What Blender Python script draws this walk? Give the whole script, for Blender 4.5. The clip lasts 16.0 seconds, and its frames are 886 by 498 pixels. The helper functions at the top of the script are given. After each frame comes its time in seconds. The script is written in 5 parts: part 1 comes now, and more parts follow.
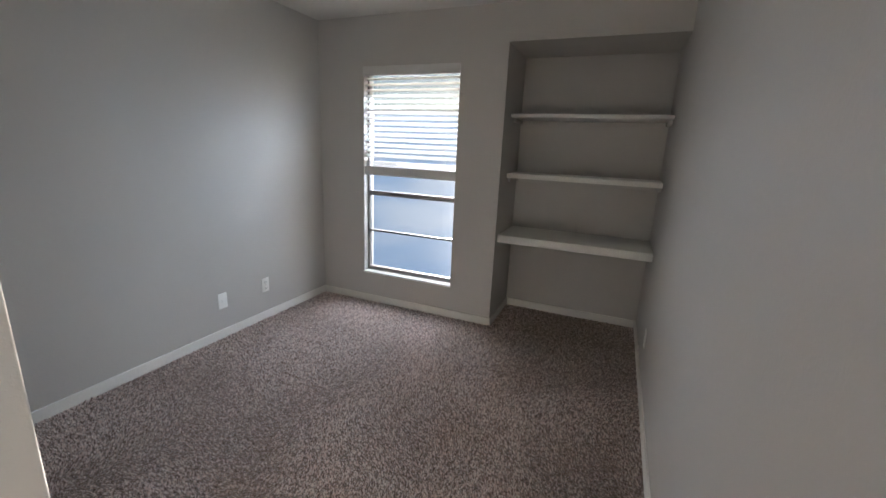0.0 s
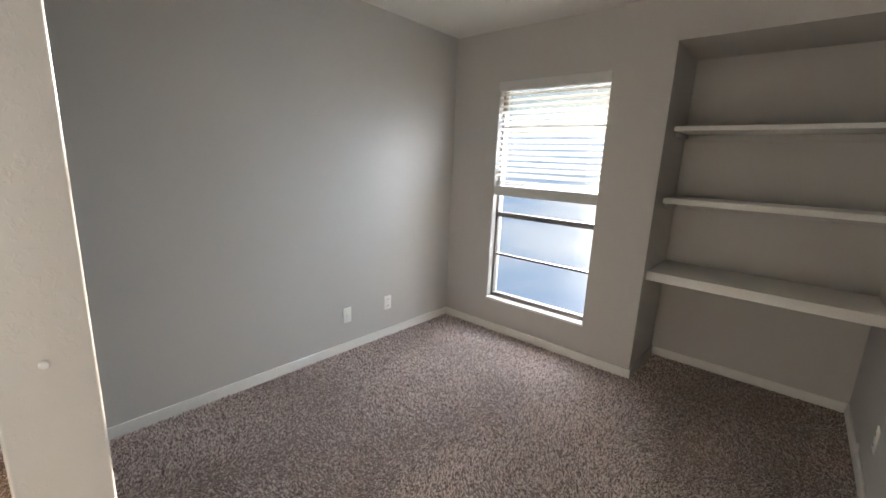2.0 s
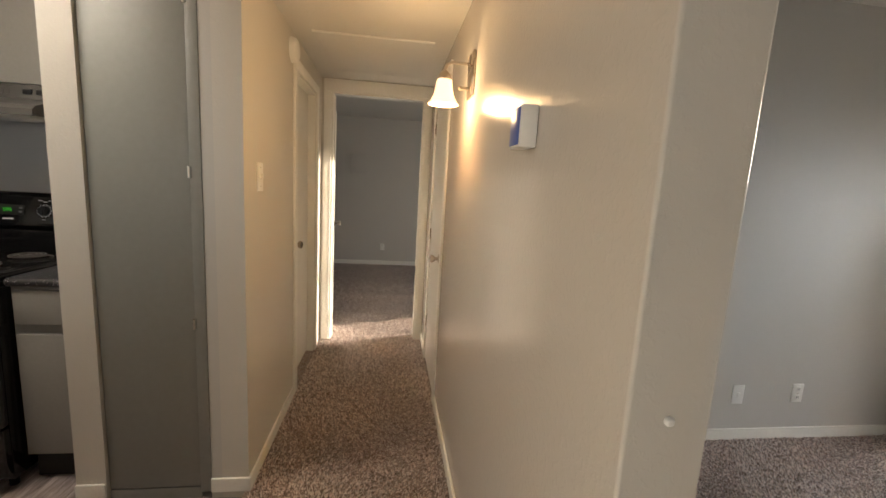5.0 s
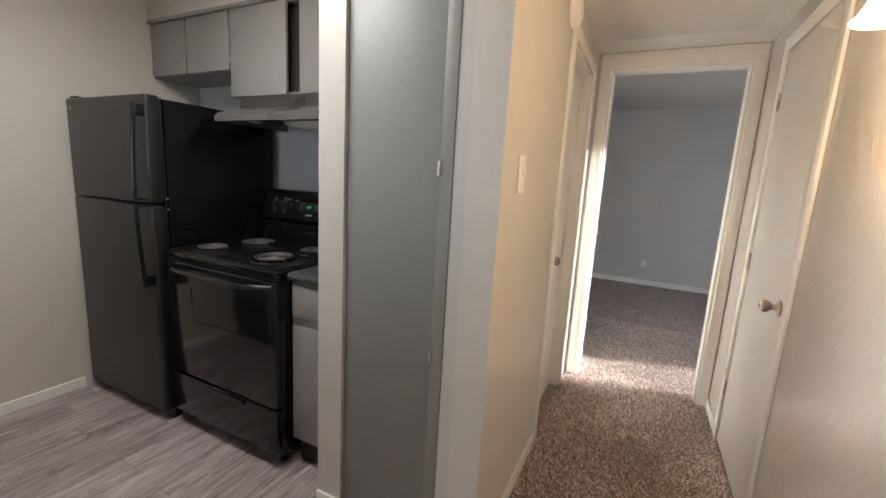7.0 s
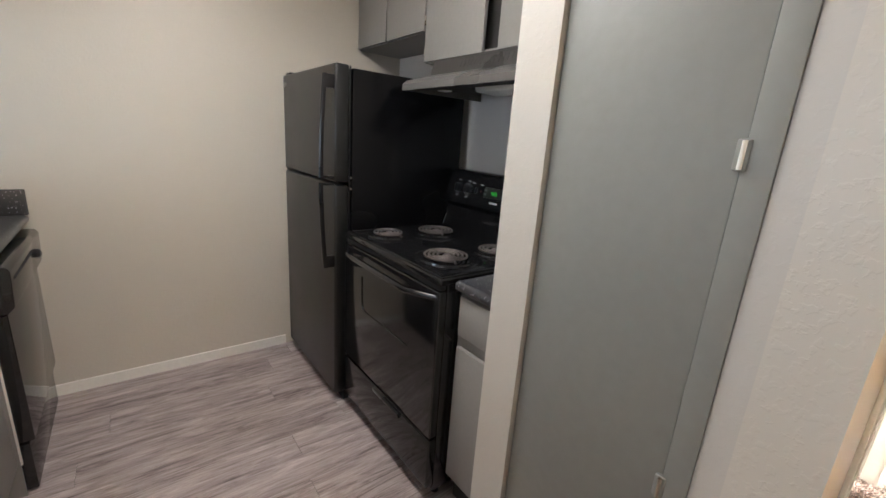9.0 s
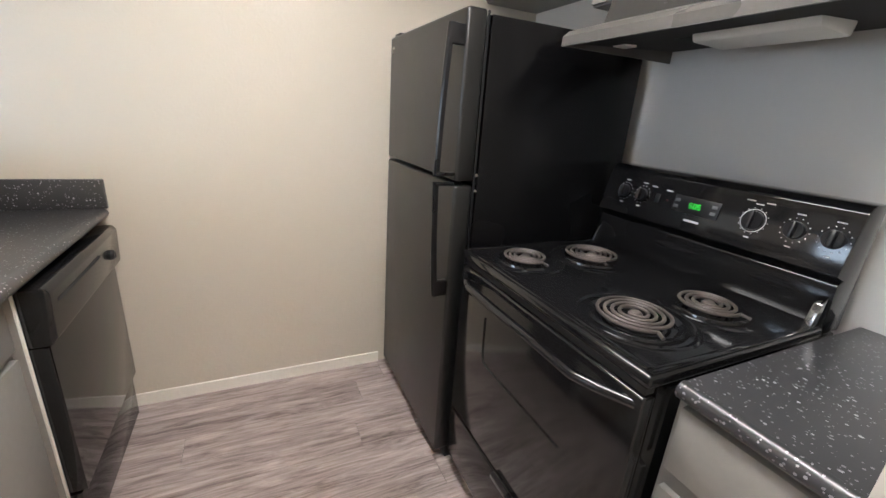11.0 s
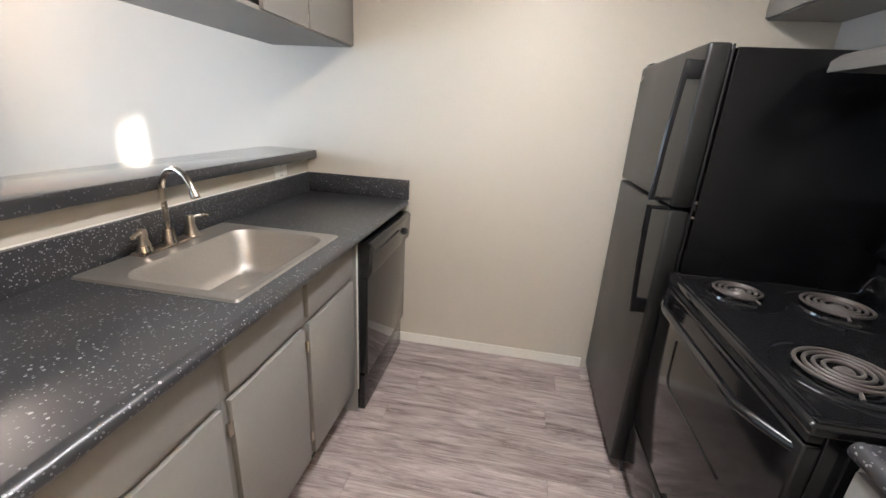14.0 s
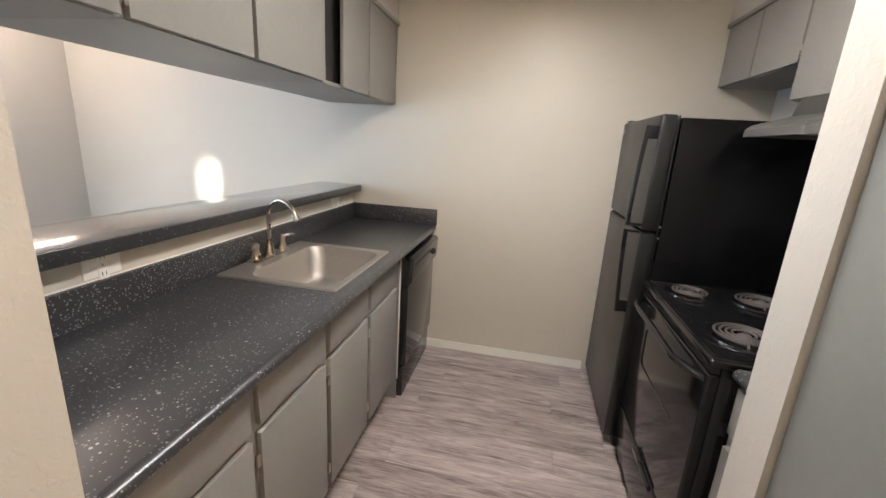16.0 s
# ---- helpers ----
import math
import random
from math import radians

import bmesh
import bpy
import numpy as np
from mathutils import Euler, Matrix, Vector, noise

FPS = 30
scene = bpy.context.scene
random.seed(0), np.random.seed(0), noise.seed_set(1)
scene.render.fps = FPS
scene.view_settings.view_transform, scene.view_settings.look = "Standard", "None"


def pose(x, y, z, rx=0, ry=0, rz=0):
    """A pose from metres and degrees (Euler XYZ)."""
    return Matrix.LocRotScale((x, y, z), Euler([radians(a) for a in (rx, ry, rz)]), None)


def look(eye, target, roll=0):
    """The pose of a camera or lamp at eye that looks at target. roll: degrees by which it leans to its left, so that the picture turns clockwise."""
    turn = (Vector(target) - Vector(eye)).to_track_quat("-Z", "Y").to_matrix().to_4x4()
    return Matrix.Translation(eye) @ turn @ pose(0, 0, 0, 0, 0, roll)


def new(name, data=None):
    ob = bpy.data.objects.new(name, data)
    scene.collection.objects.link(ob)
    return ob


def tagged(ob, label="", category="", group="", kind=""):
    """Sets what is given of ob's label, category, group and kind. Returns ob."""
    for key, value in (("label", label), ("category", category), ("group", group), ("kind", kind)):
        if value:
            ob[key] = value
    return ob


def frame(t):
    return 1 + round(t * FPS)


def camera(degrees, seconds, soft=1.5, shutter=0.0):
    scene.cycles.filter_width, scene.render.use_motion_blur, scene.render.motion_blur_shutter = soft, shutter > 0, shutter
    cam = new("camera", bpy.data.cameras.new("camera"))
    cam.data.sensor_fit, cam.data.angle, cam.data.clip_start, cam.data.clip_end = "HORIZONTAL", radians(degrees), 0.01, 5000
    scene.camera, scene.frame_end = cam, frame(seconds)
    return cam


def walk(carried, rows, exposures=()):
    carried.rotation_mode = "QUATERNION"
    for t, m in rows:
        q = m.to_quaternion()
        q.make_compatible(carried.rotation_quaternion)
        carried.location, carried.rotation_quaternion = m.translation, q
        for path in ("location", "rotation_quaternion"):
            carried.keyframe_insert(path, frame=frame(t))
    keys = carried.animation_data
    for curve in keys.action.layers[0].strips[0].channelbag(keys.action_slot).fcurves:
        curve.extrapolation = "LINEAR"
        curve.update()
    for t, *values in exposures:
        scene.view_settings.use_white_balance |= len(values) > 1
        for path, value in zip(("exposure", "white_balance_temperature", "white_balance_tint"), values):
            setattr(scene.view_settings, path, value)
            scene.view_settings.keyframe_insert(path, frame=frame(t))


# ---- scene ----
cam = camera(94.9, 16.0)
PATH = [
    (0, (-0.028, 0.119, 1.432), (-0.776, 1.91, 0.95), 2.5),
    (0.5, (-0.101, 0.259, 1.445), (-0.926, 2.016, 0.964), 2.5),
    (1, (-0.14, 0.335, 1.439), (-1.09, 2.03, 0.968), 2.4),
    (1.5, (-0.159, 0.355, 1.434), (-1.269, 1.958, 0.988), 2.5),
    (2, (-0.177, 0.356, 1.432), (-1.454, 1.837, 1.01), 2.5),
    (2.5, (-0.177, 0.34, 1.427), (-1.616, 1.673, 1.035), 2.6),
    (3, (-0.197, 0.302, 1.426), (-1.786, 1.461, 1.064), 2.7),
    (3.5, (-0.28, 0.25, 1.411), (-1.997, 1.219, 1.078), 2.8),
    (4, (-0.39, 0.192, 1.402), (-2.214, 0.947, 1.086), 2.9),
    (4.5, (-0.494, 0.105, 1.394), (-2.399, 0.63, 1.087), 3.0),
    (5, (-0.577, 0.002, 1.383), (-2.536, 0.269, 1.083), 3.3),
    (5.2, (-0.61, -0.038, 1.385), (-2.58, 0.118, 1.082), 3.3),
    (7.3, (-1.221, -0.245, 1.355), (-2.93, -1.217, 0.992), 3.6),
    (7.5, (-1.254, -0.289, 1.363), (-2.921, -1.326, 0.983), 3.9),
    (8, (-1.344, -0.397, 1.352), (-2.868, -1.619, 0.924), 3.9),
    (8.5, (-1.434, -0.495, 1.358), (-2.801, -1.876, 0.885), 4.0),
    (9, (-1.553, -0.547, 1.375), (-2.75, -2.065, 0.861), 4.1),
    (9.2, (-1.608, -0.582, 1.385), (-2.732, -2.147, 0.851), 3.7),
    (11.3, (-1.734, -1.18, 1.361), (-2.47, -2.924, 0.716), 4.0),
    (11.5, (-1.751, -1.18, 1.372), (-2.409, -2.95, 0.713), 3.8),
    (12, (-1.756, -1.162, 1.394), (-2.209, -2.99, 0.72), 3.8),
    (12.5, (-1.752, -1.138, 1.4), (-1.964, -3.009, 0.724), 3.7),
    (13, (-1.748, -1.089, 1.401), (-1.743, -2.974, 0.733), 3.6),
    (13.5, (-1.758, -0.999, 1.407), (-1.572, -2.879, 0.751), 3.5),
    (14, (-1.778, -0.853, 1.421), (-1.468, -2.722, 0.782), 3.4),
    (14.5, (-1.8, -0.741, 1.438), (-1.426, -2.606, 0.82), 3.4),
    (15, (-1.807, -0.637, 1.448), (-1.406, -2.503, 0.851), 3.4),
    (15.5, (-1.803, -0.494, 1.461), (-1.401, -2.37, 0.899), 3.5),
    (16, (-1.765, -0.349, 1.492), (-1.404, -2.251, 0.988), 3.5),
]
walk(cam, [(t, look(eye, target, roll)) for t, eye, target, roll in PATH],
     [(0.0, 2.6, 5600, 10), (1.5, 2.98, 5900, 10), (3.5, 2.88, 6050, 10), (4.0, 2.58, 6500, 10), (5.0, 2.34, 6550, 10), (7.5, 2.97, 5300, 10), (9.0, 3.08, 5550, 10), (11.5, 3.75, 5600, 10), (13.0, 3.72, 5550, 10), (14.5, 3.5, 5450, 10), (16.0, 3.35, 5650, 10)])

# ---- world, sun, lights ----
SUN = Vector((-0.31, 1.0, 0.122)).normalized()
world = bpy.data.worlds.new("sky")
scene.world = world
world.use_nodes = True
wn = world.node_tree
sky = wn.nodes.new("ShaderNodeTexSky")
sky.sky_type, sky.sun_disc = "NISHITA", False
sky.sun_elevation = math.asin(SUN.z)
sky.dust_density, sky.ozone_density = 0.3, 3.0
sky.sun_rotation = math.atan2(SUN.x, SUN.y)
wn.links.new(sky.outputs[0], wn.nodes["Background"].inputs[0])
wn.nodes["Background"].inputs[1].default_value = 0.013
sun = new("sun", bpy.data.lights.new("sun", "SUN"))
sun.data.energy, sun.data.angle, sun.data.color = 3.6, radians(1.6), (1.0, 0.86, 0.7)
sun.matrix_world = look((0, 0, 5), Vector((0, 0, 5)) - SUN)


def window_light(x0, x1, z0, z1, y, power, color):
    """Sky light through one window opening, facing into the room along -y."""
    ob = new("window_light", bpy.data.lights.new("window_light", "AREA"))
    ob.data.shape, ob.data.size, ob.data.size_y = "RECTANGLE", x1 - x0, z1 - z0
    ob.data.energy, ob.data.color = power, color
    ob.matrix_world = look(((x0 + x1) / 2, y, (z0 + z1) / 2), ((x0 + x1) / 2, y - 1, (z0 + z1) / 2 - 1.20))


def bulb(x, y, z, power, color, radius):
    ob = new("bulb", bpy.data.lights.new("bulb", "POINT"))
    ob.data.energy, ob.data.color, ob.data.shadow_soft_size = power, color, radius
    ob.location = (x, y, z)


window_light(-2.15, -1.15, 0.85, 2.05, 3.75, 11.5, (0.86, 0.93, 1.0))
window_light(-5.70, -4.74, 0.85, 2.05, 3.75, 11.5, (0.86, 0.93, 1.0))
window_light(0.50, 1.80, 0.10, 2.00, 1.80, 8.2, (0.50, 0.77, 1.0))
# added fill lamp that brightens the stove wall and fridge from the east
side_fill = new("window_light", bpy.data.lights.new("window_light", "AREA"))
side_fill.data.shape, side_fill.data.size, side_fill.data.size_y = "RECTANGLE", 1.05, 1.15
side_fill.data.energy, side_fill.data.color = 3.0, (0.86, 0.94, 1.0)
side_fill.matrix_world = look((2.06, -1.35, 1.45), (1.0, -1.35, 1.45))
bulb(-2.37, 0.19, 1.745, 1.65, (1.0, 0.65, 0.33), 0.035)
tubes = new("ceiling_tubes", bpy.data.lights.new("ceiling_tubes", "AREA"))
tubes.data.shape, tubes.data.size, tubes.data.size_y = "RECTANGLE", 0.26, 1.00
tubes.data.energy, tubes.data.color = 2.3, (1.0, 0.94, 0.86)
tubes.matrix_world = pose(-1.85, -1.72, 2.335)
bulb(1.45, -2.40, 2.30, 0.08, (1.0, 0.74, 0.50), 0.12)


# ---- materials ----
def mat(name, color, rough=0.5, metal=0.0, vary=0.06, scale=8.0, bump=0.0, bscale=60.0, fine=400.0, spec=0.5, coat=0.0):
    """Surface with two scales of colour and roughness change and a fine relief."""
    m = bpy.data.materials.new(name)
    m.use_nodes = True
    n, l = m.node_tree.nodes, m.node_tree.links
    b = n["Principled BSDF"]
    b.inputs["Metallic"].default_value = metal
    b.inputs["Specular IOR Level"].default_value = spec
    b.inputs["Coat Weight"].default_value = coat
    tc = n.new("ShaderNodeTexCoord")
    na, nb = n.new("ShaderNodeTexNoise"), n.new("ShaderNodeTexNoise")
    na.inputs["Scale"].default_value, na.inputs["Detail"].default_value = scale / 4, 4
    nb.inputs["Scale"].default_value, nb.inputs["Detail"].default_value = scale * 12, 3
    for q in (na, nb):
        l.new(tc.outputs["Object"], q.inputs["Vector"])
    mx = n.new("ShaderNodeMath")
    mx.operation = "ADD"
    l.new(na.outputs["Fac"], mx.inputs[0])
    l.new(nb.outputs["Fac"], mx.inputs[1])
    ramp = n.new("ShaderNodeMapRange")
    ramp.inputs["From Min"].default_value, ramp.inputs["From Max"].default_value = 0.6, 1.4
    ramp.inputs["To Min"].default_value, ramp.inputs["To Max"].default_value = 1 - vary, 1 + vary
    l.new(mx.outputs[0], ramp.inputs["Value"])
    mul = n.new("ShaderNodeVectorMath")
    mul.operation = "SCALE"
    mul.inputs[0].default_value = color
    l.new(ramp.outputs[0], mul.inputs["Scale"])
    l.new(mul.outputs[0], b.inputs["Base Color"])
    rr = n.new("ShaderNodeMapRange")
    rr.inputs["From Min"].default_value, rr.inputs["From Max"].default_value = 0.3, 0.7
    rr.inputs["To Min"].default_value, rr.inputs["To Max"].default_value = max(rough - 0.07, 0.02), min(rough + 0.07, 1)
    l.new(na.outputs["Fac"], rr.inputs["Value"])
    l.new(rr.outputs[0], b.inputs["Roughness"])
    if bump:
        nc, nd = n.new("ShaderNodeTexNoise"), n.new("ShaderNodeTexNoise")
        nc.inputs["Scale"].default_value, nd.inputs["Scale"].default_value = bscale, fine
        nc.inputs["Detail"].default_value = 2
        for q in (nc, nd):
            l.new(tc.outputs["Object"], q.inputs["Vector"])
        ad = n.new("ShaderNodeMath")
        ad.operation, ad.inputs[1].default_value = "MULTIPLY_ADD", 0.25
        l.new(nd.outputs["Fac"], ad.inputs[0])
        l.new(nc.outputs["Fac"], ad.inputs[2])
        bp = n.new("ShaderNodeBump")
        bp.inputs["Strength"].default_value, bp.inputs["Distance"].default_value = bump, 0.004
        l.new(ad.outputs[0], bp.inputs["Height"])
        l.new(bp.outputs[0], b.inputs["Normal"])
    return m


def knockdown(name, color, rough, bump):
    """Painted drywall with flattened plaster splats."""
    m = bpy.data.materials.new(name)
    m.use_nodes = True
    n, l = m.node_tree.nodes, m.node_tree.links
    b = n["Principled BSDF"]
    b.inputs["Roughness"].default_value = rough
    tc = n.new("ShaderNodeTexCoord")
    tone = n.new("ShaderNodeTexNoise")
    tone.inputs["Scale"].default_value, tone.inputs["Detail"].default_value = 1.4, 5
    l.new(tc.outputs["Object"], tone.inputs["Vector"])
    amount = n.new("ShaderNodeMapRange")
    amount.inputs["To Min"].default_value, amount.inputs["To Max"].default_value = 0.95, 1.05
    l.new(tone.outputs["Fac"], amount.inputs["Value"])
    mul = n.new("ShaderNodeVectorMath")
    mul.operation = "SCALE"
    mul.inputs[0].default_value = color
    l.new(amount.outputs[0], mul.inputs["Scale"])
    l.new(mul.outputs[0], b.inputs["Base Color"])
    splat = n.new("ShaderNodeTexNoise")
    splat.inputs["Scale"].default_value, splat.inputs["Detail"].default_value, splat.inputs["Distortion"].default_value = 72.0, 2.0, 0.3
    l.new(tc.outputs["Object"], splat.inputs["Vector"])
    flat = n.new("ShaderNodeMapRange")
    flat.interpolation_type = "SMOOTHSTEP"
    flat.inputs["From Min"].default_value, flat.inputs["From Max"].default_value = 0.52, 0.62
    l.new(splat.outputs["Fac"], flat.inputs["Value"])
    b2 = n.new("ShaderNodeBump")
    b2.inputs["Strength"].default_value, b2.inputs["Distance"].default_value = bump, 0.003
    l.new(flat.outputs[0], b2.inputs["Height"])
    l.new(b2.outputs[0], b.inputs["Normal"])
    return m


def carpet_material():
    m = bpy.data.materials.new("brown_carpet")
    m.use_nodes = True
    n, l = m.node_tree.nodes, m.node_tree.links
    b = n["Principled BSDF"]
    b.inputs["Roughness"].default_value = 0.95
    b.inputs["Specular IOR Level"].default_value = 0.1
    b.inputs["Sheen Weight"].default_value = 0.5
    b.inputs["Sheen Roughness"].default_value = 0.4
    tc = n.new("ShaderNodeTexCoord")
    tuft = n.new("ShaderNodeTexVoronoi")
    tuft.inputs["Scale"].default_value = 110
    wob = n.new("ShaderNodeTexNoise")
    wob.inputs["Scale"].default_value, wob.inputs["Detail"].default_value = 60, 3
    add = n.new("ShaderNodeMixRGB")
    add.blend_type, add.inputs[0].default_value = "LINEAR_LIGHT", 0.012
    l.new(tc.outputs["Object"], wob.inputs["Vector"])
    l.new(tc.outputs["Object"], add.inputs[1])
    l.new(wob.outputs["Color"], add.inputs[2])
    l.new(add.outputs[0], tuft.inputs["Vector"])
    big = n.new("ShaderNodeTexNoise")
    big.inputs["Scale"].default_value, big.inputs["Detail"].default_value = 2.5, 5
    l.new(tc.outputs["Object"], big.inputs["Vector"])
    ramp = n.new("ShaderNodeValToRGB")
    ramp.color_ramp.elements[0].color, ramp.color_ramp.elements[1].color = (0.14, 0.10, 0.078, 1), (0.58, 0.46, 0.38, 1)
    mid = ramp.color_ramp.elements.new(0.5)
    mid.color = (0.32, 0.24, 0.192, 1)
    mixf = n.new("ShaderNodeMath")
    mixf.operation = "MULTIPLY_ADD"
    mixf.inputs[1].default_value = 0.5
    sep = n.new("ShaderNodeSeparateColor")
    l.new(tuft.outputs["Color"], sep.inputs[0])
    l.new(sep.outputs[0], mixf.inputs[0])
    half = n.new("ShaderNodeMath")
    half.operation, half.inputs[1].default_value = "MULTIPLY", 0.52
    l.new(big.outputs["Fac"], half.inputs[0])
    l.new(half.outputs[0], mixf.inputs[2])
    l.new(mixf.outputs[0], ramp.inputs[0])
    l.new(ramp.outputs[0], b.inputs["Base Color"])
    bp = n.new("ShaderNodeBump")
    bp.inputs["Strength"].default_value, bp.inputs["Distance"].default_value = 1.0, 0.012
    inv = n.new("ShaderNodeMath")
    inv.operation, inv.inputs[0].default_value = "SUBTRACT", 1.0
    l.new(tuft.outputs["Distance"], inv.inputs[1])
    tot = n.new("ShaderNodeMath")
    tot.operation = "ADD"
    l.new(inv.outputs[0], tot.inputs[0])
    l.new(wob.outputs["Fac"], tot.inputs[1])
    l.new(tot.outputs[0], bp.inputs["Height"])
    l.new(bp.outputs[0], b.inputs["Normal"])
    return m


def yarn_material():
    """Two-tone carpet yarn: each blade its own brown, drifting over the room."""
    m = bpy.data.materials.new("carpet_yarn")
    m.use_nodes = True
    n, l = m.node_tree.nodes, m.node_tree.links
    b = n["Principled BSDF"]
    b.inputs["Roughness"].default_value = 0.42
    b.inputs["Specular IOR Level"].default_value = 0.8
    b.inputs["Sheen Weight"].default_value = 0.9
    geo, tc, big = n.new("ShaderNodeNewGeometry"), n.new("ShaderNodeTexCoord"), n.new("ShaderNodeTexNoise")
    big.inputs["Scale"].default_value, big.inputs["Detail"].default_value = 105.0, 2
    l.new(tc.outputs["Object"], big.inputs["Vector"])
    mx = n.new("ShaderNodeMath")
    mx.operation, mx.inputs[1].default_value = "MULTIPLY_ADD", 0.45
    half = n.new("ShaderNodeMath")
    half.operation, half.inputs[1].default_value = "MULTIPLY", 0.58
    l.new(geo.outputs["Random Per Island"], mx.inputs[0])
    l.new(big.outputs["Fac"], half.inputs[0])
    l.new(half.outputs[0], mx.inputs[2])
    ramp = n.new("ShaderNodeValToRGB")
    e = ramp.color_ramp.elements
    e[0].position, e[0].color = 0.36, (0.19, 0.130, 0.103, 1)
    e[1].position, e[1].color = 0.65, (0.97, 0.88, 0.82, 1)
    q = e.new(0.5)
    q.color = (0.80, 0.63, 0.545, 1)
    l.new(mx.outputs[0], ramp.inputs[0])
    l.new(ramp.outputs[0], b.inputs["Base Color"])
    back, both = n.new("ShaderNodeBsdfTranslucent"), n.new("ShaderNodeMixShader")
    both.inputs[0].default_value = 0.48
    l.new(ramp.outputs[0], back.inputs["Color"])
    l.new(b.outputs[0], both.inputs[1])
    l.new(back.outputs[0], both.inputs[2])
    l.new(both.outputs[0], n["Material Output"].inputs[0])
    return m


def plank_material():
    """Weathered grey-brown vinyl plank, grain along x, each plank its own tone."""
    m = bpy.data.materials.new("vinyl_plank")
    m.use_nodes = True
    n, l = m.node_tree.nodes, m.node_tree.links
    b = n["Principled BSDF"]
    tc, info = n.new("ShaderNodeTexCoord"), n.new("ShaderNodeObjectInfo")
    off = n.new("ShaderNodeVectorMath")
    off.operation = "MULTIPLY_ADD"
    off.inputs[1].default_value = (31, 17, 7)
    cmb = n.new("ShaderNodeCombineXYZ")
    for i in range(3):
        l.new(info.outputs["Random"], cmb.inputs[i])
    l.new(cmb.outputs[0], off.inputs[0])
    l.new(tc.outputs["Object"], off.inputs[2])
    mp = n.new("ShaderNodeMapping")
    mp.inputs["Scale"].default_value = (2.6, 22, 1)
    l.new(off.outputs[0], mp.inputs["Vector"])
    g, g2 = n.new("ShaderNodeTexNoise"), n.new("ShaderNodeTexNoise")
    g.inputs["Scale"].default_value, g.inputs["Detail"].default_value, g.inputs["Distortion"].default_value = 1.0, 8, 0.9
    g.inputs["Roughness"].default_value = 0.74
    mp2 = n.new("ShaderNodeMapping")
    mp2.inputs["Scale"].default_value = (9, 160, 1)
    l.new(off.outputs[0], mp2.inputs["Vector"])
    l.new(mp.outputs[0], g.inputs["Vector"])
    l.new(mp2.outputs[0], g2.inputs["Vector"])
    g2.inputs["Scale"].default_value, g2.inputs["Detail"].default_value = 1.0, 3
    mix = n.new("ShaderNodeMath")
    mix.operation, mix.inputs[1].default_value = "MULTIPLY_ADD", 0.36
    l.new(g2.outputs["Fac"], mix.inputs[0])
    l.new(g.outputs["Fac"], mix.inputs[2])
    tone = n.new("ShaderNodeMath")
    tone.operation, tone.inputs[1].default_value = "MULTIPLY_ADD", 0.10
    l.new(info.outputs["Random"], tone.inputs[0])
    l.new(mix.outputs[0], tone.inputs[2])
    ramp = n.new("ShaderNodeValToRGB")
    e = ramp.color_ramp.elements
    e[0].position, e[0].color = 0.48, (0.080, 0.061, 0.055, 1)
    e[1].position, e[1].color = 0.94, (0.60, 0.52, 0.50, 1)
    q = e.new(0.66)
    q.color = (0.305, 0.250, 0.234, 1)
    l.new(tone.outputs[0], ramp.inputs[0])
    l.new(ramp.outputs[0], b.inputs["Base Color"])
    b.inputs["Roughness"].default_value = 0.46
    bp = n.new("ShaderNodeBump")
    bp.inputs["Strength"].default_value, bp.inputs["Distance"].default_value = 0.25, 0.001
    l.new(mix.outputs[0], bp.inputs["Height"])
    l.new(bp.outputs[0], b.inputs["Normal"])
    return m


def speckled(name, rough, coat, coat_rough):
    """Charcoal laminate with small irregular pale chips of two sizes."""
    m = mat(name, (0.036, 0.036, 0.038), rough, vary=0.04, scale=30, coat=coat)
    n, l = m.node_tree.nodes, m.node_tree.links
    n["Principled BSDF"].inputs["Coat Roughness"].default_value = coat_rough
    b, tc = n["Principled BSDF"], n["Texture Coordinate"]
    l.remove(b.inputs["Roughness"].links[0])
    b.inputs["Roughness"].default_value = rough
    base = b.inputs["Base Color"].links[0].from_socket
    wob = n.new("ShaderNodeTexNoise")
    wob.inputs["Scale"].default_value, wob.inputs["Detail"].default_value = 130, 3
    l.new(tc.outputs["Object"], wob.inputs["Vector"])
    bent = n.new("ShaderNodeMixRGB")
    bent.blend_type, bent.inputs[0].default_value = "LINEAR_LIGHT", 0.002
    l.new(tc.outputs["Object"], bent.inputs[1])
    l.new(wob.outputs["Color"], bent.inputs[2])
    for sc, lim, col in ((130, 0.24, (0.20, 0.20, 0.215, 1)), (80, 0.17, (0.36, 0.36, 0.385, 1))):
        v = n.new("ShaderNodeTexVoronoi")
        v.inputs["Scale"].default_value = sc
        l.new(bent.outputs[0], v.inputs["Vector"])
        sep = n.new("ShaderNodeSeparateColor")
        l.new(v.outputs["Color"], sep.inputs[0])
        rare = n.new("ShaderNodeMath")
        rare.operation, rare.inputs[1].default_value = "POWER", 2.1
        l.new(sep.outputs[0], rare.inputs[0])
        size = n.new("ShaderNodeMath")
        size.operation, size.inputs[1].default_value = "MULTIPLY", lim * 1.6
        l.new(rare.outputs[0], size.inputs[0])
        lt = n.new("ShaderNodeMath")
        lt.operation = "LESS_THAN"
        l.new(v.outputs["Distance"], lt.inputs[0])
        l.new(size.outputs[0], lt.inputs[1])
        mx = n.new("ShaderNodeMixRGB")
        mx.inputs[2].default_value = col
        l.new(lt.outputs[0], mx.inputs[0])
        l.new(base, mx.inputs[1])
        base = mx.outputs[0]
    l.new(base, b.inputs["Base Color"])
    return m


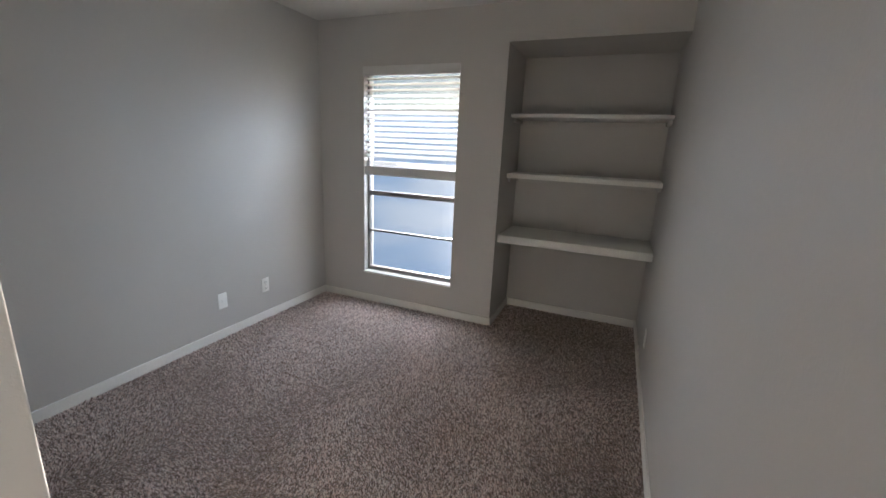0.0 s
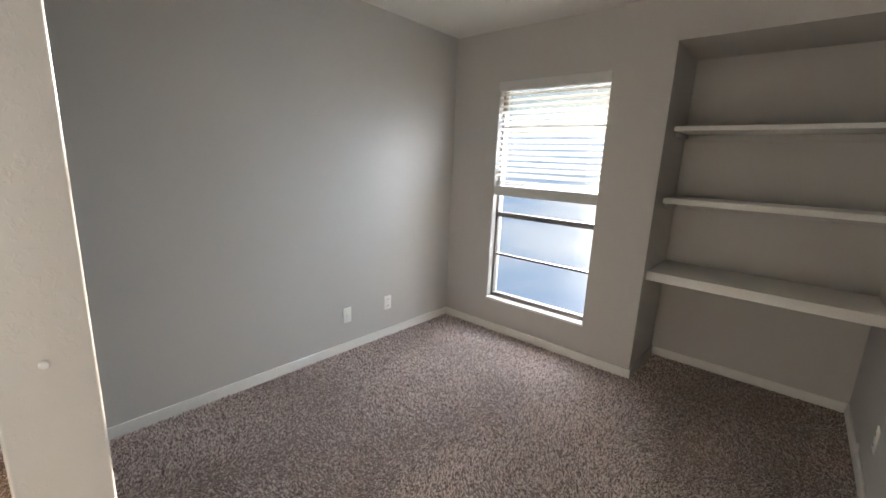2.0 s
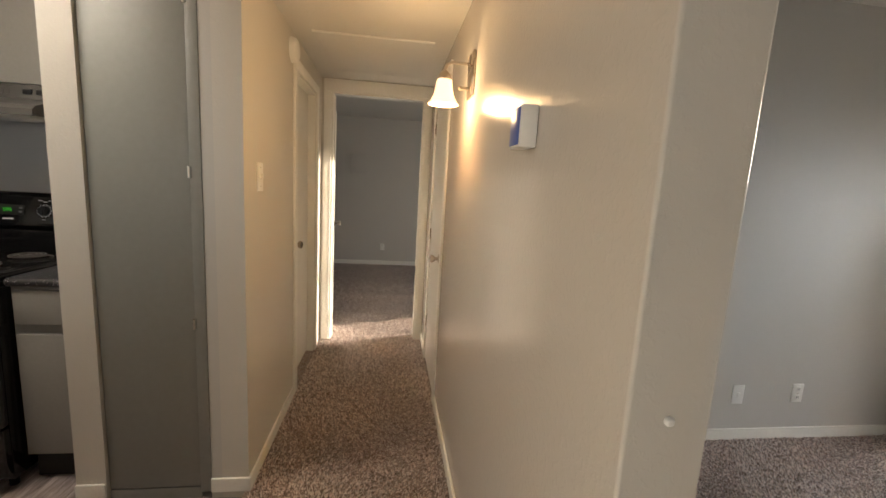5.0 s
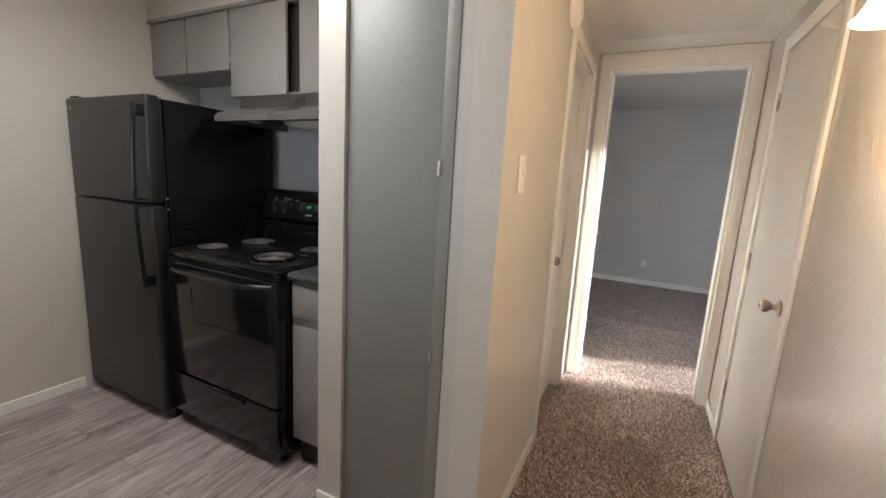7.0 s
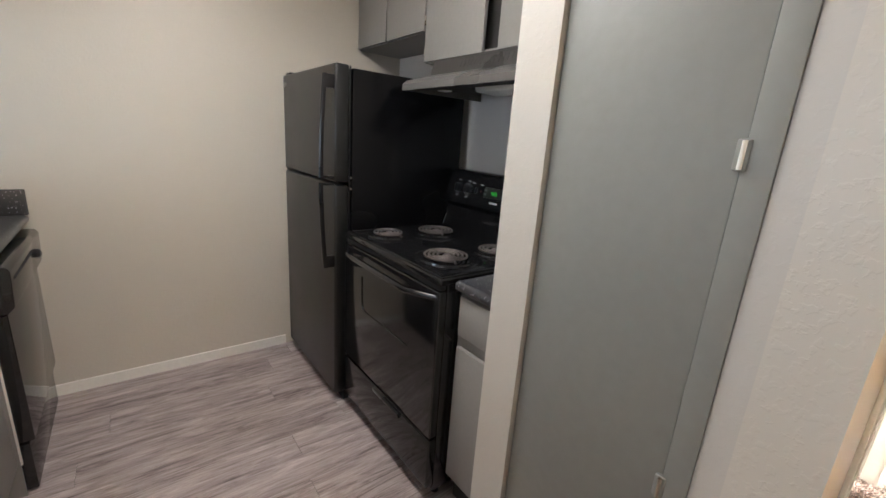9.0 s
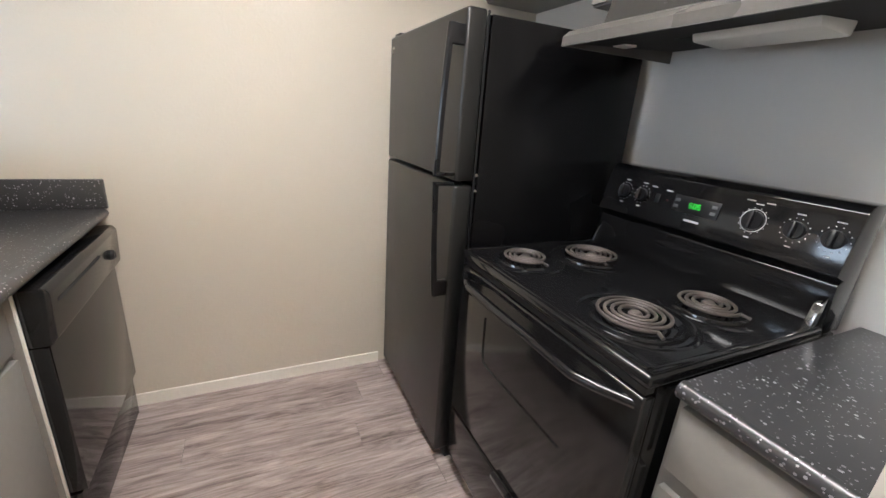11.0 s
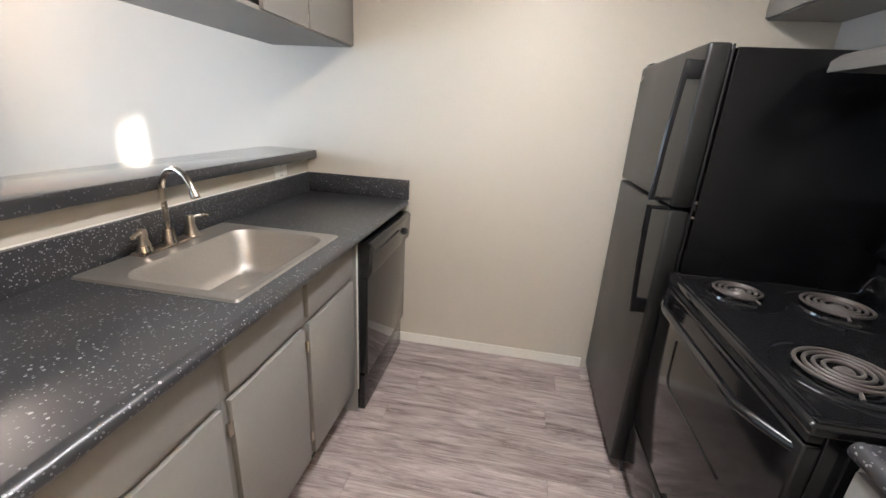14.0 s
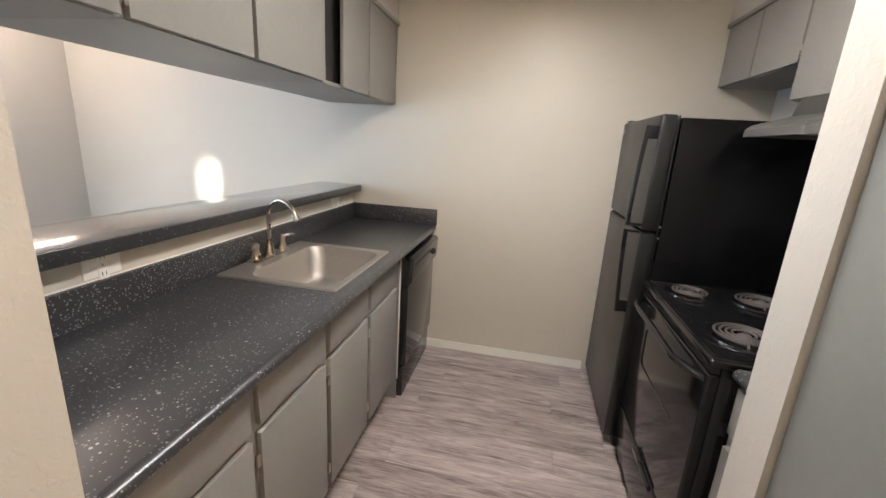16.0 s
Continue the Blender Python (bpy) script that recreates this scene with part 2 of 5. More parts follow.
def glass_material():
    m = bpy.data.materials.new("window_glass")
    m.use_nodes = True
    n, l = m.node_tree.nodes, m.node_tree.links
    n.remove(n["Principled BSDF"])
    tr, gl, mx = n.new("ShaderNodeBsdfTransparent"), n.new("ShaderNodeBsdfGlossy"), n.new("ShaderNodeMixShader")
    gl.inputs["Roughness"].default_value = 0.02
    fr = n.new("ShaderNodeFresnel")
    fr.inputs[0].default_value = 1.45
    l.new(fr.outputs[0], mx.inputs[0])
    l.new(tr.outputs[0], mx.inputs[1])
    l.new(gl.outputs[0], mx.inputs[2])
    l.new(mx.outputs[0], n["Material Output"].inputs[0])
    return m


def glow(name, color, strength):
    m = bpy.data.materials.new(name)
    m.use_nodes = True
    b = m.node_tree.nodes["Principled BSDF"]
    b.inputs["Base Color"].default_value = (*color, 1)
    b.inputs["Emission Color"].default_value = (*color, 1)
    b.inputs["Emission Strength"].default_value = strength
    b.inputs["Roughness"].default_value = 0.4
    return m


PAINT = knockdown("greige_wall_paint", (0.55, 0.527, 0.487), 0.55, 0.07)
PAINT_HALL = knockdown("cream_hall_paint", (0.60, 0.565, 0.505), 0.40, 0.12)
PAINT_GLOSS = knockdown("glossy_hall_paint", (0.60, 0.565, 0.505), 0.20, 0.11)
# lighter copy of the wall paint; side light on the stove wall painted in
PAINT_LIGHTENED = knockdown("lightened_wall_paint", (0.70, 0.69, 0.665), 0.45, 0.06)
PAINT_KITCHEN = knockdown("cream_kitchen_paint", (0.60, 0.555, 0.47), 0.42, 0.12)
CEIL = mat("ceiling_paint", (0.70, 0.68, 0.63), 0.7, vary=0.03, bump=0.5, bscale=55)
TRIM = mat("white_trim_paint", (0.83, 0.81, 0.75), 0.35, vary=0.05, scale=6, bump=0.06, bscale=30)
DOORW = mat("white_door_paint", (0.78, 0.76, 0.71), 0.42, vary=0.03, scale=4, bump=0.02, bscale=40)
GREYDOOR = mat("grey_door_paint", (0.245, 0.245, 0.225), 0.52, vary=0.05, scale=3, bump=0.10, bscale=50)
CAB = mat("greige_cabinet_paint", (0.262, 0.252, 0.233), 0.42, vary=0.05, scale=5, bump=0.08, bscale=40)
# near-black colour that paints shade into cabinet recesses
RECESS_SHADE = mat("painted_recess_shade", (0.03, 0.028, 0.025), 0.8)
CARPET, YARN = carpet_material(), yarn_material()
PLANK = plank_material()
COUNTER = speckled("speckled_black_laminate", 0.32, 0.35, 0.24)
BARTOP = speckled("polished_speckled_laminate", 0.20, 1.0, 0.08)
BLACK = mat("gloss_black_enamel", (0.008, 0.008, 0.0085), 0.10, vary=0.2, scale=4, bump=0.015, bscale=20, spec=0.62)
BLACKSIDE = mat("satin_black_steel", (0.004, 0.004, 0.0045), 0.26, vary=0.15, scale=4, bump=0.05, bscale=300, spec=0.22)
BLACKTEX = mat("textured_black_steel", (0.010, 0.010, 0.0095), 0.33, vary=0.15, scale=5, bump=0.10, bscale=420, fine=900, spec=0.62)
BLACKPL = mat("black_plastic", (0.006, 0.006, 0.007), 0.30, vary=0.15, bump=0.05, bscale=300)
STEEL = mat("brushed_steel", (0.44, 0.41, 0.37), 0.42, metal=0.82, vary=0.06, scale=8, bump=0.04, bscale=200)
NICKEL = mat("satin_nickel", (0.50, 0.44, 0.37), 0.28, metal=1.0, vary=0.08, scale=20)
COIL = mat("burner_coil_metal", (0.080, 0.068, 0.061), 0.42, metal=0.1, vary=0.25, scale=30, bump=0.1, bscale=300)
CHROME = mat("chrome_drip_pan", (0.30, 0.30, 0.30), 0.16, metal=1.0, vary=0.3, scale=25)
HOODLIP = mat("greige_hood_enamel", (0.088, 0.084, 0.078), 0.30, vary=0.08, bump=0.05, bscale=100)
HOODM = mat("grey_hood_enamel", (0.045, 0.043, 0.040), 0.30, vary=0.08, bump=0.05, bscale=100)
PLASTIC = mat("white_plastic", (0.86, 0.85, 0.80), 0.35, vary=0.02)
BLUE = mat("blue_plastic_film", (0.06, 0.13, 0.45), 0.3)
SLAT = mat("white_blind_slat", (0.66, 0.65, 0.62), 0.45, vary=0.03, scale=10)
SLATT = mat("thin_vinyl_slat", (0.80, 0.79, 0.76), 0.45, vary=0.03, scale=10)
sn = SLATT.node_tree
thru, blend = sn.nodes.new("ShaderNodeBsdfTranslucent"), sn.nodes.new("ShaderNodeMixShader")
thru.inputs["Color"].default_value, blend.inputs[0].default_value = (0.80, 0.79, 0.75, 1), 0.30
sn.links.new(sn.nodes["Principled BSDF"].outputs[0], blend.inputs[1])
sn.links.new(thru.outputs[0], blend.inputs[2])
sn.links.new(blend.outputs[0], sn.nodes["Material Output"].inputs[0])
ALU = mat("weathered_aluminium", (0.24, 0.225, 0.205), 0.55, metal=0.3, vary=0.15, scale=15)
GLASS = glass_material()
SHADE = glow("lit_frosted_glass", (1.0, 0.66, 0.30), 0.5)
LAMPG = glow("lit_ceiling_glass", (1.0, 0.80, 0.58), 1.5)
LAMPL = glow("lit_dome_glass", (1.0, 0.74, 0.55), 3.5)
GREEN = glow("green_display", (0.10, 1.0, 0.08), 0.016)
INK = mat("pale_printed_ink", (0.55, 0.55, 0.55), 0.5)
KEYGREY = mat("grey_key_plastic", (0.13, 0.13, 0.135), 0.4)
# near-black for slots and joints, and for the painted shade under the hood
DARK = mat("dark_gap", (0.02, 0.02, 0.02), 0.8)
CONCRETE = mat("pale_concrete", (0.24, 0.25, 0.26), 0.9, vary=0.15, scale=2, bump=0.3, bscale=40)

# ---- building tools ----
ORIGIN = {}


def add(bm, lo, hi):
    c = [(a + b) / 2 for a, b in zip(lo, hi)]
    s = [abs(b - a) for a, b in zip(lo, hi)]
    bmesh.ops.create_cube(bm, size=1, matrix=Matrix.Translation(c) @ Matrix.Diagonal((*s, 1)))
    return bm


def box(lo, hi, bevel=0.0, seg=2):
    bm = add(bmesh.new(), lo, hi)
    if bevel:
        bmesh.ops.bevel(bm, geom=bm.edges[:], offset=bevel, segments=seg, affect="EDGES", profile=0.5)
    return bm


def cyl(p, q, r, n=20, r2=None):
    """A rod or cone from p to q."""
    bm, p, q = bmesh.new(), Vector(p), Vector(q)
    m = Matrix.Translation((p + q) / 2) @ (q - p).to_track_quat("Z", "Y").to_matrix().to_4x4()
    bmesh.ops.create_cone(bm, cap_ends=True, segments=n, radius1=r, radius2=r if r2 is None else r2, depth=(q - p).length, matrix=m)
    return bm


def tube(points, r, n=8, bm=None):
    """A round bar swept along points."""
    bm = bm or bmesh.new()
    pts = [Vector(p) for p in points]
    rings, up = [], None
    for i, p in enumerate(pts):
        d = (pts[min(i + 1, len(pts) - 1)] - pts[max(i - 1, 0)]).normalized()
        if up is None:
            up = d.orthogonal().normalized()
        up = (up - d * up.dot(d)).normalized()
        side = d.cross(up)
        rings.append([bm.verts.new(p + r * (math.cos(a) * up + math.sin(a) * side)) for a in [2 * math.pi * k / n for k in range(n)]])
    for a, b in zip(rings, rings[1:]):
        for k in range(n):
            bm.faces.new((a[k], a[(k + 1) % n], b[(k + 1) % n], b[k]))
    bm.faces.new(rings[0][::-1])
    bm.faces.new(rings[-1])
    return bm


def lathe(profile, centre, n=28, axis="z"):
    """Profile of (radius, height) turned round an axis through centre."""
    bm, c = bmesh.new(), Vector(centre)
    rings = []
    for r, h in profile:
        ring = []
        for k in range(n):
            a = 2 * math.pi * k / n
            u, v = r * math.cos(a), r * math.sin(a)
            ring.append(bm.verts.new(c + Vector({"z": (u, v, h), "x": (h, u, v), "y": (u, h, v)}[axis])))
        rings.append(ring)
    for a, b in zip(rings, rings[1:]):
        for k in range(n):
            bm.faces.new((a[k], a[(k + 1) % n], b[(k + 1) % n], b[k]))
    bmesh.ops.recalc_face_normals(bm, faces=bm.faces[:])
    return bm


def prism(outline, axis, lo, hi, bevel=0.0):
    """Outline of 2D points pulled along an axis: y takes (x, z), x takes (y, z), z takes (x, y)."""
    bm = bmesh.new()

    def at(p, h):
        return {"y": (p[0], h, p[1]), "x": (h, p[0], p[1]), "z": (p[0], p[1], h)}[axis]
    a = [bm.verts.new(at(p, lo)) for p in outline]
    b = [bm.verts.new(at(p, hi)) for p in outline]
    bm.faces.new(a)
    bm.faces.new(b[::-1])
    for i in range(len(a)):
        j = (i + 1) % len(a)
        bm.faces.new((a[j], a[i], b[i], b[j]))
    bmesh.ops.recalc_face_normals(bm, faces=bm.faces[:])
    if bevel:
        bmesh.ops.bevel(bm, geom=bm.edges[:], offset=bevel, segments=2, affect="EDGES", profile=0.5)
    return bm


def mesh_of(name, bm, material, origin, smooth=False):
    bmesh.ops.translate(bm, verts=bm.verts[:], vec=-Vector(origin))
    me = bpy.data.meshes.new(name)
    bm.to_mesh(me)
    bm.free()
    me.materials.append(material)
    if smooth:
        me.polygons.foreach_set("use_smooth", [True] * len(me.polygons))
        me.set_sharp_from_angle(angle=radians(40))
    return me


def structure(name, bm, material, label):
    ob = new(name, mesh_of(name, bm, material, (0, 0, 0)))
    ORIGIN[ob] = Vector((0, 0, 0))
    return tagged(ob, label, name.split("_")[0], kind="structure")


def thing(name, origin, label, category, group=""):
    ob = new(name)
    ob.location = origin
    ORIGIN[ob] = Vector(origin)
    return tagged(ob, label, category, group)


def solo(name, bm, material, origin, label, category, group="", smooth=True):
    ob = new(name, mesh_of(name, bm, material, origin, smooth))
    ob.location = origin
    ORIGIN[ob] = Vector(origin)
    return tagged(ob, label, category, group)


def part(name, bm, material, parent, label="", smooth=True):
    ob = new(name, mesh_of(name, bm, material, ORIGIN[parent], smooth))
    ob.parent = parent
    ORIGIN[ob] = ORIGIN[parent]
    return tagged(ob, label)


def wall_x(x0, x1, a, b, z0, z1, holes=()):
    """Wall between x0 and x1 that runs along y from a to b; holes are (y0, y1, z0, z1)."""
    bm, y = bmesh.new(), a
    for h0, h1, g0, g1 in sorted(holes):
        add(bm, (x0, y, z0), (x1, h0, z1))
        if g0 > z0:
            add(bm, (x0, h0, z0), (x1, h1, g0))
        if g1 < z1:
            add(bm, (x0, h0, g1), (x1, h1, z1))
        y = h1
    add(bm, (x0, y, z0), (x1, b, z1))
    return bm


def wall_y(y0, y1, a, b, z0, z1, holes=()):
    bm = wall_x(y0, y1, a, b, z0, z1, holes)
    for v in bm.verts:
        v.co.x, v.co.y = v.co.y, v.co.x
    bmesh.ops.reverse_faces(bm, faces=bm.faces[:])
    return bm


H = 2.44          # ceiling of the rooms
HALL = 2.20       # dropped ceiling of the hall
DEN_L, DEN_R, WIN_Y, ALC_Y, PIER = -2.56, 0.268, 3.20, 3.76, -0.87
HALL_L, HALL_R, DEN_S, PILLAR = -0.575, 0.33, 0.458, -1.05
KIT_S, KIT_W, SIDE = -3.16, -3.12, -2.30
END = -4.105
KF = -0.035        # kitchen floor, a little under the carpet

# ---- structure ----
structure("ground", add(bmesh.new(), (-400, -400, -0.45), (400, 400, -0.25)), CONCRETE, "pale concrete ground outside the flat")
# added sheet whose blue-white emission stands in for outdoor brightness behind the panes
backdrop_glow = glow("glowing_backdrop", (0.66, 0.81, 1.0), 0.06)
hn, hl = backdrop_glow.node_tree.nodes, backdrop_glow.node_tree.links
glow_noise, glow_range = hn.new("ShaderNodeTexNoise"), hn.new("ShaderNodeMapRange")
glow_noise.inputs["Scale"].default_value, glow_noise.inputs["Detail"].default_value = 0.35, 2
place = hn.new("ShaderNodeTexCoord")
hl.new(place.outputs["Object"], glow_noise.inputs["Vector"])
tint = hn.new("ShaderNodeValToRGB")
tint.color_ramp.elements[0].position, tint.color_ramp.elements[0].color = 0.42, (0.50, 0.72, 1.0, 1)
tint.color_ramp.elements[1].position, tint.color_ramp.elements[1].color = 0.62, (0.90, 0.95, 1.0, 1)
hl.new(glow_noise.outputs["Fac"], tint.inputs[0])
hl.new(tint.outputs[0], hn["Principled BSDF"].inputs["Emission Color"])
glow_range.inputs["From Min"].default_value, glow_range.inputs["From Max"].default_value = 0.42, 0.66
glow_range.inputs["To Min"].default_value, glow_range.inputs["To Max"].default_value = 0.076, 0.100
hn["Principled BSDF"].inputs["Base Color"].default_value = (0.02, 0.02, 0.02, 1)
hl.new(glow_noise.outputs["Fac"], glow_range.inputs["Value"])
hl.new(glow_range.outputs[0], hn["Principled BSDF"].inputs["Emission Strength"])
structure("backdrop", prism([(3.95, -0.24), (60, 6.25), (60, 6.05), (3.95, -0.26)], "x", -160, 160), backdrop_glow, "added glowing sheet that makes the window panes pale blue")
structure("wall_window", wall_y(WIN_Y, WIN_Y + 0.16, -7.7, PIER, -0.25, H, [(-2.107, -1.230, 0.285, 2.06), (-5.64, -4.80, 0.285, 2.05)]), PAINT, "grey painted outer wall with window openings")
structure("wall_pier", wall_x(PIER - 0.14, PIER, WIN_Y + 0.16, ALC_Y, -0.25, H), PAINT, "grey painted side of the shelf niche")
structure("wall_niche", wall_y(ALC_Y, ALC_Y + 0.15, PIER - 0.14, DEN_R + 0.12, -0.25, H), PAINT, "grey painted back of the shelf niche")
structure("ceiling_niche", add(bmesh.new(), (PIER, WIN_Y, 2.185), (DEN_R, ALC_Y, H)), PAINT, "grey painted soffit above the niche")
structure("wall_den_right", wall_x(DEN_R, DEN_R + 0.12, 0.50, ALC_Y, -0.25, H), PAINT, "plain grey painted side wall")
structure("wall_den_left", wall_x(DEN_L - 0.12, DEN_L, DEN_S, WIN_Y, -0.25, H), PAINT, "plain grey painted side wall")
structure("wall_hall_right", wall_y(HALL_R, DEN_S, -4.105, PILLAR - 0.03, -0.25, H, [(-3.70, -3.045, -0.1, 2.04)]), PAINT_GLOSS, "cream glossy textured wall between hall and den")
structure("wall_hall_left", wall_y(HALL_L - 0.11, HALL_L, -4.105, SIDE, -0.25, H, [(-3.86, -3.20, -0.1, 2.02)]), PAINT_HALL, "cream textured hall wall")
structure("wall_hall_end", wall_x(END - 0.10, END, -2.2, WIN_Y, -0.25, H, [(-0.495, 0.265, -0.1, 2.10)]), PAINT_HALL, "cream wall with the bedroom doorway")
structure("wall_bedroom_far", wall_x(-7.70, -7.58, -2.2, WIN_Y, -0.25, H), PAINT, "blue-grey lit bedroom wall")
structure("wall_bedroom_south", wall_y(-2.32, -2.2, -7.70, END, -0.25, H), PAINT, "plain bedroom wall")
structure("wall_bath_south", wall_y(-2.32, -2.2, END, KIT_W - 0.12, -0.25, H), PAINT, "plain bathroom wall")
structure("floor_bath", add(bmesh.new(), (END, -2.2, -0.25), (KIT_W - 0.12, HALL_L - 0.11, -0.004)), GREYDOOR, "dark bathroom floor")
nose = [(PILLAR - 0.03, DEN_S), (PILLAR - 0.03, HALL_R)]
for cy, turn in ((HALL_R + 0.006, -90), (DEN_S - 0.006, 0)):
    for k in range(7):
        nose.append((PILLAR - 0.006 + 0.006 * math.cos(radians(turn + 15 * k)), cy + 0.006 * math.sin(radians(turn + 15 * k))))
structure("wall_hall_nose", prism(nose, "z", -0.25, H), PAINT_GLOSS, "glossy cream wall end with rounded corners")
structure("wall_corner", wall_x(SIDE - 0.10, SIDE, -0.729, HALL_L - 0.11, -0.25, H), PAINT, "narrow painted wall beside the closet")
structure("wall_closet_post", add(bmesh.new(), (KIT_W, -1.257, -0.25), (SIDE + 0.012, -1.142, H)), PAINT_HALL, "cream textured wall end between closet and stove")
structure("wall_closet_top", add(bmesh.new(), (SIDE - 0.10, -1.142, 2.30), (SIDE, -0.729, H)), PAINT, "wall above the closet door")
structure("wall_closet_back", wall_x(KIT_W - 0.12, KIT_W, -1.257, HALL_L - 0.11, -0.25, H), PAINT, "closet back wall")
# wall colour raised in place of daylight that doesn't reach it
structure("wall_kitchen_west", wall_x(KIT_W - 0.12, KIT_W, KIT_S, -1.257, -0.25, H), PAINT_LIGHTENED, "kitchen wall behind the stove, paint lightened to look lit")
structure("wall_kitchen_back", wall_y(KIT_S - 0.12, KIT_S, KIT_W - 0.12, 2.01, -0.25, H), PAINT_KITCHEN, "tan textured wall running from kitchen to living room")
structure("wall_side_stub", wall_y(-0.71, -0.60, -1.205, -0.215, -0.25, H), PAINT_HALL, "cream wall end beside the counter")
structure("wall_half", wall_x(-0.535, -0.42, KIT_S, -0.71, -0.25, 1.12), PAINT_KITCHEN, "painted half wall under the bar top")
structure("wall_soffit_sink", add(bmesh.new(), (-0.845, KIT_S, 2.235), (-0.36, -0.71, H)), PAINT, "painted soffit above the wall cabinets")
structure("wall_soffit_stove", add(bmesh.new(), (KIT_W, KIT_S, 2.235), (-2.80, -1.257, H)), PAINT, "painted soffit above the wall cabinets")
structure("wall_living_east", wall_x(1.89, 2.01, KIT_S, 1.40, -0.25, H, [(-1.90, -0.80, 0.85, 2.05)]), PAINT, "pale living room side wall")
structure("wall_living_north", wall_y(1.20, 1.40, DEN_R + 0.12, 1.89, -0.25, H, [(0.48, 1.82, 0.06, 2.05)]), PAINT, "living room wall with a wide glass door")
structure("ceiling", add(add(bmesh.new(), (-7.70, -3.28, H), (-4.155, 3.36, H + 0.1)), (-4.155, -3.28, H), (2.01, 3.91, H + 0.1)), CEIL, "white textured ceiling")
structure("ceiling_hall", add(bmesh.new(), (END, HALL_L, HALL), (-1.30, HALL_R, H)), CEIL, "dropped cream hall ceiling")

# carpet in den, hall and bedroom
cb = add(bmesh.new(), (-7.58, -2.2, -0.25), (END - 0.05, WIN_Y, 0.0))
add(cb, (END - 0.05, HALL_L - 0.11, -0.25), (DEN_L, DEN_S, 0.0))
add(cb, (DEN_L, HALL_L - 0.015, -0.25), (DEN_R, WIN_Y, 0.0))
add(cb, (PIER, WIN_Y, -0.25), (DEN_R, ALC_Y, 0.0))
add(cb, (-0.42, KIT_S, -0.25), (1.89, HALL_L - 0.015, 0.0))
add(cb, (DEN_R, HALL_L - 0.015, -0.25), (1.89, 1.20, 0.0))
structure("floor_carpet", cb, CARPET, "brown mottled plush carpet")


def carpet_pile(name, x0, x1, y0, y1, density, seed):
    """Short leaning yarn blades over one stretch of carpet, joined."""
    rng = np.random.default_rng(seed)
    n = int((x1 - x0) * (y1 - y0) * density)
    cx, cy = rng.uniform(x0, x1, n), rng.uniform(y0, y1, n)
    a, h, w = rng.uniform(0, 2 * np.pi, n), rng.uniform(0.004, 0.012, n), rng.uniform(0.0017, 0.0036, n)
    swept = 2.2 * np.sin(1.9 * cx + 1.3 * cy) + 1.8 * np.sin(3.1 * cy - 1.1 * cx + 2.0) + 1.2 * np.sin(5.3 * cx + 0.7)
    la, ll = swept + rng.normal(0, 1.1, n), rng.uniform(0.005, 0.015, n)
    a = la + np.pi / 2 + rng.normal(0, 0.4, n)
    dx, dy = np.cos(a) * w, np.sin(a) * w
    tx, ty = cx + np.cos(la) * ll, cy + np.sin(la) * ll
    low = np.full(n, -0.002)
    co = np.stack([np.stack([cx - dx, cy - dy, low], 1), np.stack([cx + dx, cy + dy, low], 1),
                   np.stack([tx + dx * 0.8, ty + dy * 0.8, h], 1), np.stack([tx - dx * 0.8, ty - dy * 0.8, h * 0.9], 1)], 1).reshape(-1, 3)
    me = bpy.data.meshes.new(name)
    me.vertices.add(4 * n)
    me.loops.add(4 * n)
    me.polygons.add(n)
    me.vertices.foreach_set("co", co.ravel())
    me.loops.foreach_set("vertex_index", np.arange(4 * n))
    me.polygons.foreach_set("loop_start", np.arange(n) * 4)
    me.update(calc_edges=True)
    me.materials.append(YARN)
    tagged(new(name, me), "brown mottled plush carpet pile", "carpet", kind="stuff")


carpet_pile("carpet_pile", DEN_L + 0.015, DEN_R - 0.015, DEN_S + 0.015, WIN_Y - 0.015, 27000, 1)
carpet_pile("carpet_pile", PIER + 0.015, DEN_R - 0.015, WIN_Y - 0.015, ALC_Y - 0.015, 18000, 2)
carpet_pile("carpet_pile", -4.20, PILLAR, HALL_L + 0.012, HALL_R - 0.012, 24000, 3)
carpet_pile("carpet_pile", PILLAR, DEN_R - 0.015, -0.56, DEN_S + 0.015, 22000, 4)
carpet_pile("carpet_pile", -5.60, -4.20, -0.60, 1.10, 12000, 5)
carpet_pile("carpet_pile", -7.56, -5.60, -0.90, 1.60, 3000, 6)
kitchen_floor = structure("floor_kitchen", add(bmesh.new(), (KIT_W, KIT_S, -0.25), (-0.535, HALL_L - 0.015, KF - 0.006)), DARK, "grey-brown wood-look vinyl plank floor")


def baseboard(x0, y0, x1, y1, inward, h=0.070, t=0.012, z=0.0):
    """A strip along a wall foot; inward is the unit step into the room."""
    ix, iy = inward
    lo = (min(x0, x1, x0 + ix * t, x1 + ix * t), min(y0, y1, y0 + iy * t, y1 + iy * t), z)
    hi = (max(x0, x1, x0 + ix * t, x1 + ix * t), max(y0, y1, y0 + iy * t, y1 + iy * t), h)
    tagged(structure("baseboard", box(lo, hi, 0.003), TRIM, "white painted wooden baseboard"), category="baseboard")


baseboard(DEN_L, DEN_S, DEN_L, WIN_Y, (1, 0))
baseboard(DEN_L + 0.012, WIN_Y, PIER + 0.012, WIN_Y, (0, -1))
baseboard(PIER, WIN_Y, PIER, ALC_Y, (1, 0))
baseboard(PIER + 0.012, ALC_Y, DEN_R - 0.012, ALC_Y, (0, -1))
baseboard(DEN_R, 0.50, DEN_R, ALC_Y, (-1, 0))
